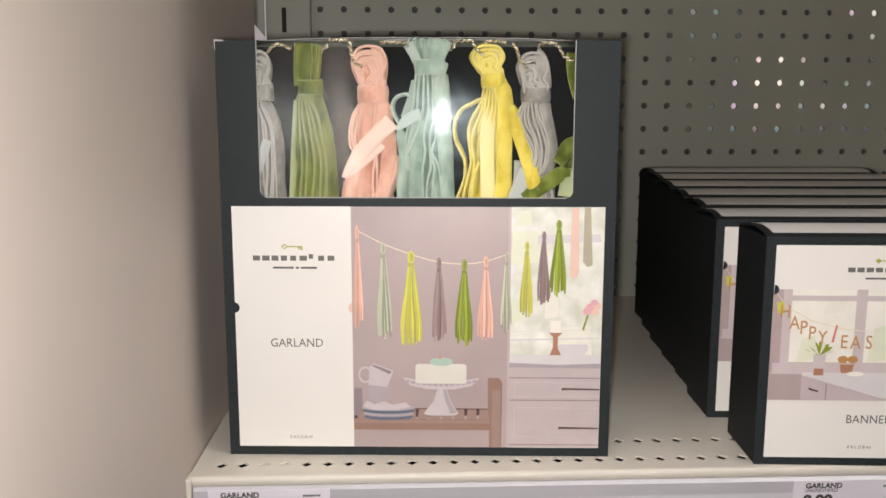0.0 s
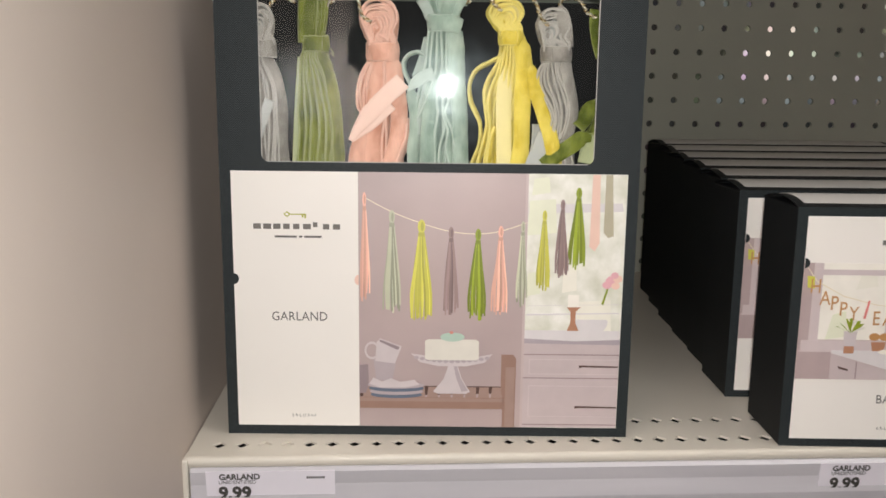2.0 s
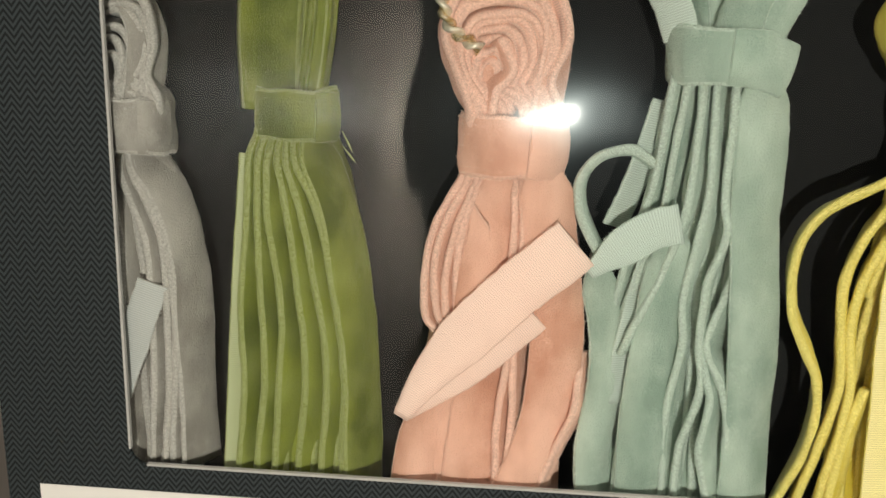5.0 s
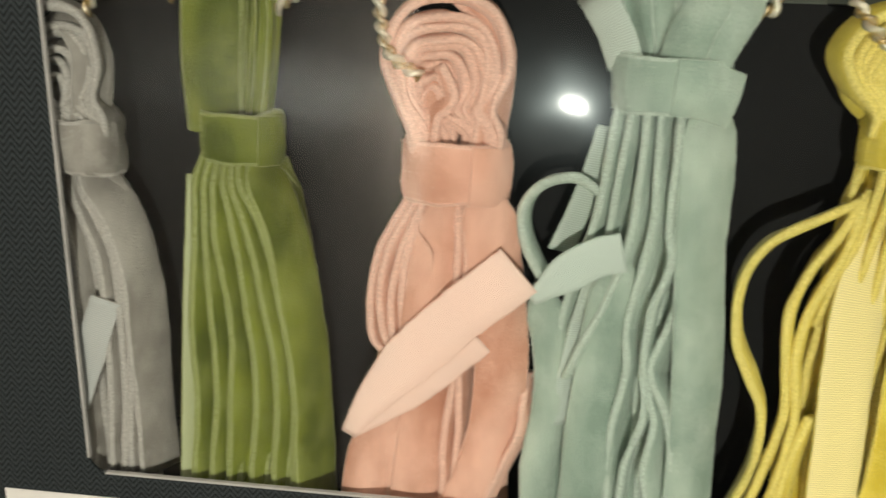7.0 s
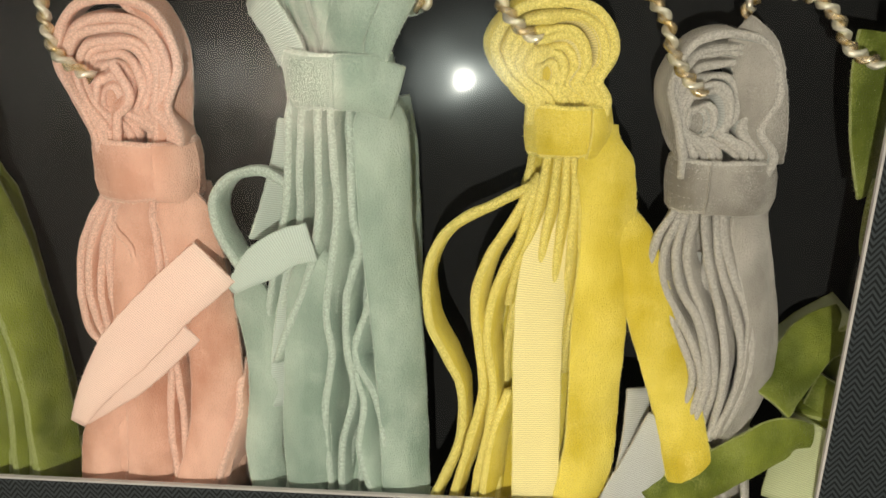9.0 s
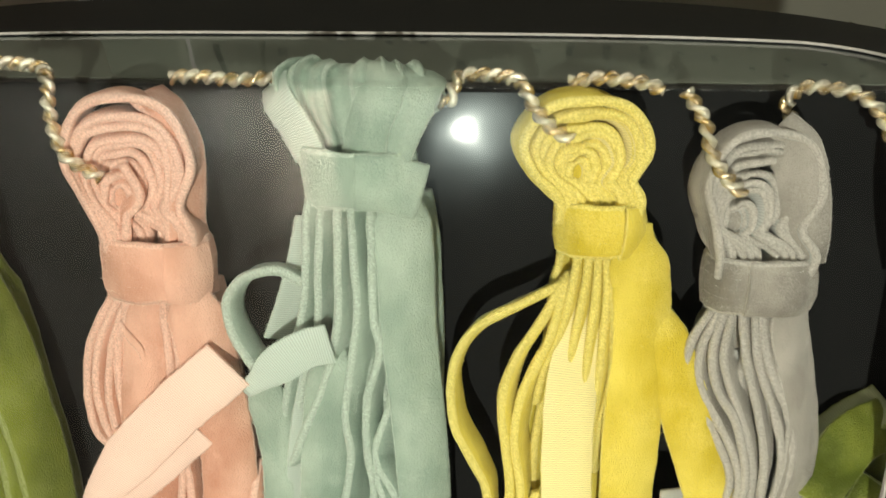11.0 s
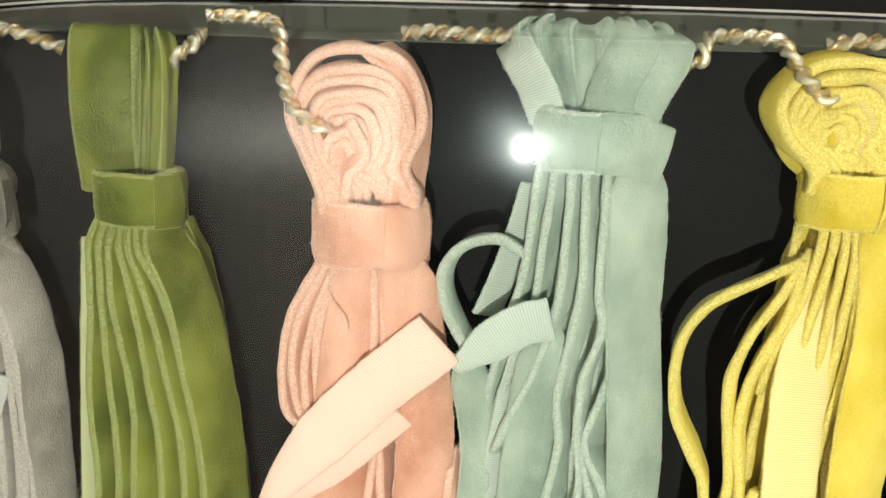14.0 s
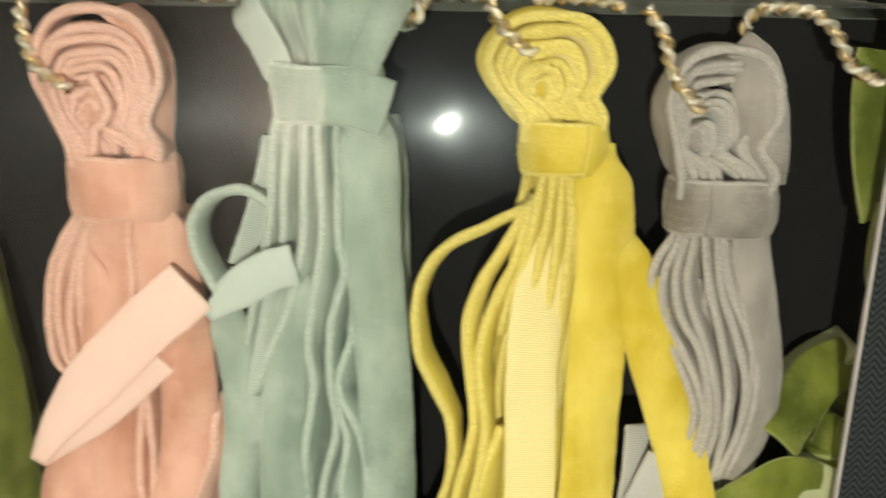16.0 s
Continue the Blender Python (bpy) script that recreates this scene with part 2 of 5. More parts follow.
def spline(points, n):
    """Catmull-Rom through rows of numbers, n steps a span."""
    P = [np.array(p, float) for p in points]
    P = [2 * P[0] - P[1]] + P + [2 * P[-1] - P[-2]]
    out = []
    for k in range(1, len(P) - 2):
        for s in range(n):
            u = s / n
            a, b, c, d = P[k - 1:k + 3]
            out.append(0.5 * (2 * b + (c - a) * u + (2 * a - 5 * b + 4 * c - d) * u * u + (3 * b - a - 3 * c + d) * u ** 3))
    out.append(P[-2])
    return out


def holed(nx, nz, px, pz, outline, thick, bm=None, x0=0.0, z0=0.0):
    """A sheet of nx by nz cells, each with one hole of the given outline; lies in x-z, its depth along +y."""
    bm = bm or bmesh.new()
    n = len(outline)
    cache = {}

    def at(x, z):
        key = (round(x * 1e6), round(z * 1e6))
        if key not in cache:
            cache[key] = bm.verts.new((x, 0, z))
        return cache[key]

    for i in range(nx):
        for k in range(nz):
            cx, cz = x0 + (i + 0.5) * px, z0 + (k + 0.5) * pz
            outer, inner, back = [], [], []
            for a, b in outline:
                s = max(abs(a) / (px / 2), abs(b) / (pz / 2))
                outer.append(at(cx + a / s, cz + b / s))
                inner.append(bm.verts.new((cx + a, 0, cz + b)))
                back.append(bm.verts.new((cx + a * 0.96, thick, cz + b * 0.96)))
            for j in range(n):
                m = (j + 1) % n
                bm.faces.new((outer[j], outer[m], inner[m], inner[j]))
                bm.faces.new((inner[j], inner[m], back[m], back[j]))
    return bm


# ---- the shelf bay, turned a little against the box ----
BAY = pose(0, 0, 0, 0, 0, 3.3)
BACK = 0.44


def in_bay(ob):
    ob.matrix_world = BAY @ ob.matrix_world
    return ob


# pegboard back wall
bm = holed(44, 26, 0.02483, 0.02483, [(0.0033 * math.cos(radians(a)), 0.0033 * math.sin(radians(a))) for a in range(0, 360, 15)],
           0.003, x0=0.3154 - 15.5 * 0.02483, z0=0.1857 - 8.5 * 0.02483)
bmesh.ops.translate(bm, verts=bm.verts, vec=(0, BACK, 0))
tagged(in_bay(finish("wall_back", bm, PEG)), "sage grey perforated pegboard back wall of the shelf bay", "pegboard", kind="structure")


def backdrop():
    """The aisle beyond the pegboard, its light put in as glow: dark, with scattered bright goods."""
    mat = bpy.data.materials.new("aisle_glow")
    mat.use_nodes = True
    nt = mat.node_tree
    N, L = nt.nodes, nt.links
    bsdf = N["Principled BSDF"]
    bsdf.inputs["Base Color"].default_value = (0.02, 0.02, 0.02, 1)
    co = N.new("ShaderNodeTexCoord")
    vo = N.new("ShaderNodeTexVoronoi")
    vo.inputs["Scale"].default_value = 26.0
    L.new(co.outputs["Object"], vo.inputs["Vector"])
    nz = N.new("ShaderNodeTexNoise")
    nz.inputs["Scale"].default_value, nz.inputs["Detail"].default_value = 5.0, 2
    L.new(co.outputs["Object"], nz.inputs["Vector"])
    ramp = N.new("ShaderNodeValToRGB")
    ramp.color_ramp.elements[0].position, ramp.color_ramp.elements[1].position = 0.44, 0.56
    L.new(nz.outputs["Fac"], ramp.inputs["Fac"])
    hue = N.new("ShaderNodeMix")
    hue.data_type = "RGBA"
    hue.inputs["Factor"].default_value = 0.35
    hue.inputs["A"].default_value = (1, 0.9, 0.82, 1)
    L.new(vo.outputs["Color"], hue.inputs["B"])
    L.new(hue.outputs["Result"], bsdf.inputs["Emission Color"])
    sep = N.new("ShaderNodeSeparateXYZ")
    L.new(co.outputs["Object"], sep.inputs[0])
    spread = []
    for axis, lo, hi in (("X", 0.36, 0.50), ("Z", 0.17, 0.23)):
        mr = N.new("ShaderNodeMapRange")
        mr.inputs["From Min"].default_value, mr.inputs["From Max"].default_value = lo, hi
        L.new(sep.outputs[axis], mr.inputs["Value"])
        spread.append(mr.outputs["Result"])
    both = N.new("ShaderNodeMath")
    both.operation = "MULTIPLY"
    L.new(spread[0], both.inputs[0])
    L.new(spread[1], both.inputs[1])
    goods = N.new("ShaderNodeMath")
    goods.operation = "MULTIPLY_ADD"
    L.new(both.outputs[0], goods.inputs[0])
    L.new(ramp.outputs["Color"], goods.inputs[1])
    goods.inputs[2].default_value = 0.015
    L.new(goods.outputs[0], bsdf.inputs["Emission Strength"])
    return mat


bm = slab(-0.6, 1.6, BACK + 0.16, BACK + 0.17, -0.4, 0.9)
tagged(in_bay(finish("backdrop", bm, backdrop())), "glowing sheet standing for the lit goods of the next aisle, seen through peg holes", "backdrop", kind="structure")

# upright post with slots, at the pegboard's end
post = empty("upright_post")
part("channel", slab(-0.112, -0.066, BACK - 0.012, BACK - 0.0005, -0.2, 0.60, 0.0015), PEG, post)
# slots are near-black blocks: their inner shade as colour, no real openings
for k in range(14):
    part("slot", slab(-0.0955, -0.0910, BACK - 0.0135, BACK - 0.0118, -0.10 + k * 0.0385, -0.10 + k * 0.0385 + 0.025, 0.0006, 1), DARK, post)
tagged(in_bay(post), "sage grey slotted steel upright post beside the pegboard", "shelf upright", kind="structure")

# side panel, standing clear of the post; a pale glowing strip shows in the gap
bm = slab(-0.1155, -0.0925, -0.55, 0.245, -1.05, 0.75, 0.002)
tagged(in_bay(finish("wall_side", bm, PANEL)), "beige painted metal end panel beside the shelf", "end panel", kind="structure")
# this sheet gives off the bright aisle's light itself; no lamp is there
GLOWGAP = plain("glowing_goods", (0.72, 0.64, 0.64), emit=0.36)
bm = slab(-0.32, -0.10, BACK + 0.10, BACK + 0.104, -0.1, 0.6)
tagged(in_bay(finish("backdrop_gap", bm, GLOWGAP)), "pale glowing sheet standing for the bright aisle past the end panel", "backdrop", kind="structure")
bm = bmesh.new()
vs = [bm.verts.new((x, BACK - 0.02, z)) for x, z in [(-0.1125, 0.280), (-0.1125, 0.62), (-0.19, 0.62), (-0.19, 0.375)]]
f = bm.faces.new(vs)
r = bmesh.ops.extrude_face_region(bm, geom=[f])
bmesh.ops.translate(bm, verts=[v for v in r["geom"] if isinstance(v, bmesh.types.BMVert)], vec=(0, 0.003, 0))
tagged(in_bay(finish("trim", bm, PEG)), "sage grey slanted steel gusset at the upright", "trim", kind="structure")

# shelf deck: two rows of diamond holes near the front, plain behind
LIP = -0.0287
shelf = empty("shelf")
DP = 0.0123
DR = 0.0042
qa, qb = DR * DP / (DP + 0.014), DR * 0.014 / (DP + 0.014)
dia = [(DR, 0), (qa, qb), (0, DR), (-qa, qb), (-DR, 0), (-qa, -qb), (0, -DR), (qa, -qb)]


def deck_row(y, x0, n, deep):
    bm = holed(n, 1, DP, deep, dia, 0.0012, x0=x0, z0=-deep / 2)
    bmesh.ops.transform(bm, matrix=Matrix.Translation((0, y, 0)) @ Matrix.Rotation(radians(-90), 4, "X"), verts=bm.verts)
    return bm


first = -0.0271 - 4 * DP - DP / 2
part("perforated_strip", deck_row(-0.0120, first, 62, 0.0140), STEEL, shelf)
part("perforated_strip", deck_row(0.0160, first + DP / 2, 62, 0.0140), STEEL, shelf)
xr = first + 62 * DP
part("deck_nose", slab(-0.0915, xr, LIP + 0.002, -0.0190, -0.0012, 0), STEEL, shelf)
part("deck_middle", slab(-0.0915, xr, -0.0050, 0.0090, -0.0012, 0), STEEL, shelf)
part("deck_plain", slab(-0.0915, xr, 0.0230, BACK, -0.0012, 0), STEEL, shelf)
part("deck_end", slab(-0.0915, first, -0.0190, -0.0050, -0.0012, 0), STEEL, shelf)
part("deck_end", slab(-0.0915, first + DP / 2, 0.0090, 0.0230, -0.0012, 0), STEEL, shelf)
bm = bmesh.new()
prof = [(LIP + 0.0025, 0.0), (LIP + 0.0008, -0.0006), (LIP, -0.0022), (LIP + 0.0002, -0.0045), (LIP + 0.0015, -0.0055), (LIP + 0.0015, -0.034), (LIP + 0.004, -0.034), (LIP + 0.004, -0.004)]
a = [bm.verts.new((-0.0915, y, z)) for y, z in prof]
b = [bm.verts.new((xr, y, z)) for y, z in prof]
for k in range(len(prof)):
    bm.faces.new((a[k], a[(k + 1) % len(prof)], b[(k + 1) % len(prof)], b[k]))
part("front_lip", bm, STEEL, shelf, "rolled cream steel front edge", smooth=True)
part("end_cap", slab(-0.0935, -0.0895, LIP - 0.0015, LIP + 0.010, -0.036, -0.0008, 0.0012), STEEL, shelf)
bm = bmesh.new()
prof = [(LIP - 0.0004, -0.0058), (LIP - 0.0022, -0.0075), (LIP - 0.0012, -0.0150), (LIP - 0.0026, -0.0240), (LIP - 0.0010, -0.0335), (LIP + 0.0012, -0.0335), (LIP + 0.0012, -0.0058)]
a = [bm.verts.new((-0.0885, y, z)) for y, z in prof]
b = [bm.verts.new((xr, y, z)) for y, z in prof]
for k in range(len(prof)):
    bm.faces.new((a[k], a[(k + 1) % len(prof)], b[(k + 1) % len(prof)], b[k]))
part("ticket_rail", bm, RAIL, shelf, "glossy clear plastic ticket rail")
for k in (3, 4):
    x = -0.0271 - DP * 5 + DP * k
    part("hole_plug", slab(x - 0.004, x + 0.004, -0.016, -0.008, -0.0026, -0.0014), STEEL, shelf)
# added dark sheet: puts the shade below the deck's holes into colour
part("under_shade", slab(-0.0915, xr, LIP + 0.005, BACK, -0.020, -0.016), DARK, shelf)
tagged(in_bay(shelf), "cream painted steel shelf with diamond perforated front", "shelf")


# unseen shelf, added overhead to keep the ceiling light out of the bay
upper = empty("shelf")
part("deck", slab(-0.0915, xr, LIP, BACK - 0.013, 0.4500, 0.4515), STEEL, upper)
part("front_lip", slab(-0.0915, xr, LIP - 0.004, LIP, 0.4180, 0.4515, 0.001), STEEL, upper)
tagged(in_bay(upper), "unseen cream painted steel shelf, added overhead to shade the bay", "shelf")


def price_tag(x, z, words):
    tag = empty("price_tag")
    part("ticket", slab(0, 0.068, -0.0004, 0, -0.030, 0), PAPER, tag)
    text_mesh("title", "GARLAND", 0.0046, 0.0069, -0.0046, -0.0006, INK, tag, align="LEFT", sx=1.0, bold=0.00016)
    text_mesh("subtitle", "UNIDENTIFIED", 0.0030, 0.0066, -0.0072, -0.0006, INK, tag, align="LEFT", sx=1.0)
    text_mesh("price", "9.99", 0.0100, 0.0064, -0.0160, -0.0006, INK, tag, align="LEFT", bold=0.0004)
    for k in range(9):
        part("code_bar", slab(0.0530 + k * 0.0011, 0.0530 + k * 0.0011 + 0.0008, -0.0006, -0.0004, -0.0046, -0.0034), INK, tag)
    tag.matrix_world = pose(x, LIP - 0.0032, z, 6, 0, 0)
    return tagged(in_bay(tag), "white paper price ticket in the plastic shelf rail", "price tag", "price tags on the rail")


price_tag(-0.0801, -0.0064, 0)
price_tag(0.2545, -0.0068, 1)

# ---- closing shell of the store behind and over the camera ----
SHELL = material("store_plaster", (0.20, 0.19, 0.18), rough=0.8, vary=0.05, scale=2)
FLOORM = material("store_floor", (0.22, 0.20, 0.19), rough=0.35, vary=0.06, scale=3)
tagged(finish("floor", slab(-3, 3, -2.6, 1.2, -1.10, -1.06), FLOORM), "pale polished store floor", "floor", kind="structure")
tagged(finish("ceiling", slab(-3, 3, -2.6, 1.2, 1.62, 1.66), SHELL), "plain white store ceiling", "ceiling", kind="structure")
tagged(finish("wall_south", slab(-3, 3, -2.64, -2.60, -1.06, 1.62), SHELL), "plain pale wall across the aisle", "wall", kind="structure")
tagged(finish("wall_west", slab(-3.04, -3, -2.6, 1.2, -1.06, 1.62), SHELL), "plain pale store wall", "wall", kind="structure")
tagged(finish("wall_east", slab(3, 3.04, -2.6, 1.2, -1.06, 1.62), SHELL), "plain pale store wall", "wall", kind="structure")
tagged(finish("wall_north", slab(-3, 3, 1.2, 1.24, -1.06, 1.62), SHELL), "plain pale store wall behind the bay", "wall", kind="structure")

# ---- velvet colours ----
def ribbon_set(name, color, deep, back):
    # selvedge and fibres are paler than the pile; part of that is painted sparkle
    edge = material(name + "_selvedge", tuple(min(1, c * 0.95 + 0.03) for c in color), rough=0.4, vary=0.16, scale=3600, bump=0.9,
                    bump_scale=4200, sheen=1.0, spec=0.5, alt=tuple(min(1, c * 0.70 + 0.42 * (0.35 + 0.65 * c)) for c in color))
    for node in edge.node_tree.nodes:
        if node.type == "VALTORGB":
            node.color_ramp.elements[0].position, node.color_ramp.elements[1].position = 0.40, 0.62
    fibre = material(name + "_fibre", tuple(min(1, c * 0.62 + 0.46 * (0.35 + 0.65 * c)) for c in color), rough=0.3, vary=0.2, scale=700, bump=0.0, spec=1.0)
    return [velvet(name + "_velvet", color, deep), edge, satin(name + "_satin", back), fibre]


GREYR = ribbon_set("grey", (0.49, 0.46, 0.405), (0.29, 0.265, 0.23), (0.52, 0.53, 0.50))
GREENR = ribbon_set("olive", (0.28, 0.32, 0.045), (0.11, 0.145, 0.010), (0.50, 0.54, 0.30))
PINKR = ribbon_set("peach", (0.88, 0.55, 0.42), (0.74, 0.37, 0.25), (0.88, 0.66, 0.56))
TEALR = ribbon_set("sage", (0.51, 0.61, 0.51), (0.32, 0.43, 0.345), (0.54, 0.62, 0.55))
YELLOWR = ribbon_set("yellow", (0.88, 0.74, 0.15), (0.79, 0.61, 0.055), (0.88, 0.78, 0.38))

# ---- the garland's box ----
X0, X1, TOP, DEEP = -0.0745, 0.1515, 0.2423, 0.062
WX0, WX1, WZ0 = -0.0515, 0.1265, 0.1546
CUT = 0.030


def top_z(x, y):
    u = (x - X0) / (X1 - X0) * 2 - 1
    return TOP + 0.0080 * (y / DEEP) * max(0.0, 1 - abs(u) ** 3.2)


def front_panel():
    """Front board with the window cut out, open at the top where the window runs over the edge; rounded lower corners."""
    bm = bmesh.new()
    r, n = 0.0035, 6
    left = [(X0, 0.0), (X0, TOP), (WX0, TOP)]
    lc = [(WX0 + r - r * math.cos(radians(a)), WZ0 + r - r * math.sin(radians(a))) for a in np.linspace(0, 90, n)]
    rc = [(WX1 - r + r * math.sin(radians(a)), WZ0 + r - r * math.cos(radians(a))) for a in np.linspace(0, 90, n)]
    pts = left + lc + rc + [(WX1, TOP), (X1, TOP), (X1, 0.0)]
    f = bm.faces.new([bm.verts.new((x, 0.0, z)) for x, z in pts])
    ext = bmesh.ops.extrude_face_region(bm, geom=[f])
    for v in ext["geom"]:
        if isinstance(v, bmesh.types.BMVert):
            v.co.y = 0.0006
    bmesh.ops.triangulate(bm, faces=[g for g in bm.faces if len(g.verts) > 4])
    return bm


def sheet(fn, us, vs, thick):
    """A curved sheet over a grid; fn(u, v) gives its place."""
    bm = bmesh.new()
    rows = [[bm.verts.new(fn(u, v)) for u in us] for v in vs]
    for j in range(len(vs) - 1):
        for i in range(len(us) - 1):
            bm.faces.new((rows[j][i], rows[j][i + 1], rows[j + 1][i + 1], rows[j + 1][i]))
    if thick:
        bmesh.ops.recalc_face_normals(bm, faces=bm.faces)
        bmesh.ops.solidify(bm, geom=bm.faces[:], thickness=thick)
    return bm


box = empty("garland_box")
part("front_panel", front_panel(), BOARD, box, "charcoal herringbone board with a cut-out window")
part("side_panel", slab(X0, X0 + 0.0006, 0.0008, DEEP, 0, TOP), SIDE, box)
part("side_panel", slab(X1 - 0.0006, X1, 0.0008, DEEP, 0, TOP), SIDE, box)
part("back_panel", slab(X0, X1, DEEP, DEEP + 0.0006, 0, TOP + 0.0004), SIDE, box)
part("bottom_panel", slab(X0 + 0.0006, X1 - 0.0006, 0.0006, DEEP, 0, 0.0006), SIDE, box)


def cut_y(x):
    """The back edge of the opening on top, its two corners rounded."""
    r = 0.014
    d = min(x - WX0, WX1 - x)
    return CUT if d >= r or d < 0 else CUT - r + math.sqrt(max(0.0, r * r - (r - d) ** 2))


across_top = sorted(set(np.linspace(X0, X1, 40)) | {WX0 + k * 0.001 for k in range(15)} | {WX1 - k * 0.001 for k in range(15)} | {WX0 - 0.0001, WX1 + 0.0001})
part("top_panel", sheet(lambda x, v: (x, cut_y(x) + (DEEP - cut_y(x)) * v, top_z(x, cut_y(x) + (DEEP - cut_y(x)) * v)), across_top, np.linspace(0, 1, 5), 0.0006), SIDE, box)
part("top_strip", sheet(lambda x, y: (x, y, top_z(x, y)), np.linspace(X0, WX0, 8), np.linspace(0, CUT, 4), 0.0006), SIDE, box)
part("top_strip", sheet(lambda x, y: (x, y, top_z(x, y)), np.linspace(WX1, X1, 8), np.linspace(0, CUT, 4), 0.0006), SIDE, box)
part("cut_edge", sheet(lambda x, v: (x, cut_y(x) - 0.0003, top_z(x, cut_y(x)) + v), [x for x in across_top if WX0 <= x <= WX1], [-0.0002, 0.0002], 0.0003), RAW, box, "raw white cut edge of the board")
part("worn_corner", slab(X0 - 0.0002, X0 + 0.0050, -0.0002, 0.0004, TOP - 0.0006, TOP + 0.0003), RAW, box, "whitened worn corner")
part("worn_corner", slab(X0 - 0.0002, X0 + 0.0003, -0.0002, 0.0004, TOP - 0.0050, TOP - 0.0006), RAW, box)
part("window_edge", slab(WX0 - 0.0001, WX0 + 0.0003, -0.0001, 0.0007, WZ0 + 0.003, TOP), RAW, box)
part("window_edge", slab(WX1 - 0.0003, WX1 + 0.0001, -0.0001, 0.0007, WZ0 + 0.003, TOP), RAW, box)
part("window_edge", slab(WX0 + 0.003, WX1 - 0.003, -0.0001, 0.0007, WZ0 - 0.0001, WZ0 + 0.0003), RAW, box)
part("backing_card", slab(WX0 - 0.012, WX1 + 0.012, 0.0170, 0.0178, 0.135, 0.2400), CARD, box, "charcoal inner card behind the tassels")
# pale board, its colour lowered to stand for the tassel heads' shadows
LINING = material("shaded_board_lining", (0.13, 0.145, 0.115), rough=0.6, vary=0.08, scale=60)
part("lining", sheet(lambda x, v: (x, 0.0174 + 0.0122 * v, 0.2402 + (top_z(x, CUT) - 0.2408) * v), np.linspace(WX0 - 0.01, WX1 + 0.01, 30), np.linspace(0, 1, 4), 0.0005), LINING, box, "pale inner lining under the top, coloured dark for the tassels' shadow")
film = part("window_film", sheet(lambda x, s: (x, 0.0009, WZ0 - 0.004 + (TOP - 0.0012 - WZ0 + 0.004) * s) if s <= 1 else
                                 (x, 0.0009 + 0.0006 * (1 - math.cos((s - 1) * math.pi / 2)), TOP - 0.0012 + 0.0008 * math.sin((s - 1) * math.pi / 2)) if s <= 2 else
                                 (x, 0.0015 + (CUT - 0.0015) * (s - 2), top_z(x, CUT * (s - 2)) - 0.0004),
                                 np.linspace(WX0 - 0.004, WX1 + 0.004, 24), [0, 0.33, 0.66, 1, 1.25, 1.5, 1.75, 2, 2.2, 2.5, 2.8, 3], 0), FILM, box, "clear plastic window film", smooth=True)
film.visible_shadow = False

# printed label: white field, photograph, small type
PY = -0.00004


SHEET = {}


def printed(name, points, mat, level, dy=PY):
    """Ink on the box: picture shapes belong to the photograph, marks to the label."""
    over = SHEET.get("photo" if name.startswith("photo_") else "label", box)
    ob = part(name, flat(points, dy - level * 0.00012), mat, over)
    SHEET.setdefault("photo" if name == "photo_wall" else "label", ob)
    return ob


def rect(x0, x1, z0, z1):
    return [(x0, z0), (x1, z0), (x1, z1), (x0, z1)]


INKS = {n: plain("print_" + n, c, 0.4) for n, c in dict(
    lilac=(0.46, 0.36, 0.355), lilac_light=(0.55, 0.45, 0.44), bright=(0.88, 0.84, 0.76), cream=(0.84, 0.81, 0.71), leaf=(0.78, 0.79, 0.62), cabinet=(0.56, 0.47, 0.47),
    cabinet_line=(0.32, 0.24, 0.24), cabinet_pale=(0.62, 0.53, 0.53), marble=(0.70, 0.66, 0.66), marble_vein=(0.42, 0.36, 0.39), wood=(0.33, 0.20, 0.155), wood_dark=(0.10, 0.055, 0.045),
    wood_pale=(0.37, 0.25, 0.21), china=(0.46, 0.39, 0.41), china_light=(0.62, 0.55, 0.555), china_dark=(0.30, 0.235, 0.25), cake=(0.76, 0.72, 0.64), mint=(0.46, 0.60, 0.50), cherry=(0.65, 0.27, 0.22), blue=(0.13, 0.16, 0.22),
    peach=(0.76, 0.43, 0.33), peach_light=(0.82, 0.57, 0.47), sage=(0.46, 0.47, 0.34), sage_light=(0.56, 0.57, 0.45), yellow=(0.60, 0.57, 0.09), yellow_light=(0.77, 0.72, 0.20), mauve=(0.29, 0.20, 0.19), mauve_light=(0.48, 0.37, 0.36),
    green=(0.26, 0.32, 0.02), green_light=(0.44, 0.48, 0.13), string=(0.80, 0.72, 0.55), flower=(0.76, 0.42, 0.46), copper=(0.45, 0.22, 0.13), tan=(0.46, 0.42, 0.30), gold=(0.52, 0.27, 0.10), bunny=(0.70, 0.22, 0.20)).items()}
printed("label_white", rect(-68.5, 0, 5.4, 149.6), WHITE, 0)
printed("photo_wall", rect(0, 92, 5.4, 149.6), material("print_lilac_wall", (0.47, 0.37, 0.36), rough=0.4, vary=0.14, scale=9, bump=0.03), 0)
printed("photo_window", rect(92, 145.4, 5.4, 149.6), material("print_bright_garden", (0.80, 0.80, 0.64), rough=0.4, vary=0.22, scale=75, bump=0.0, alt=(0.92, 0.90, 0.84)), 0)
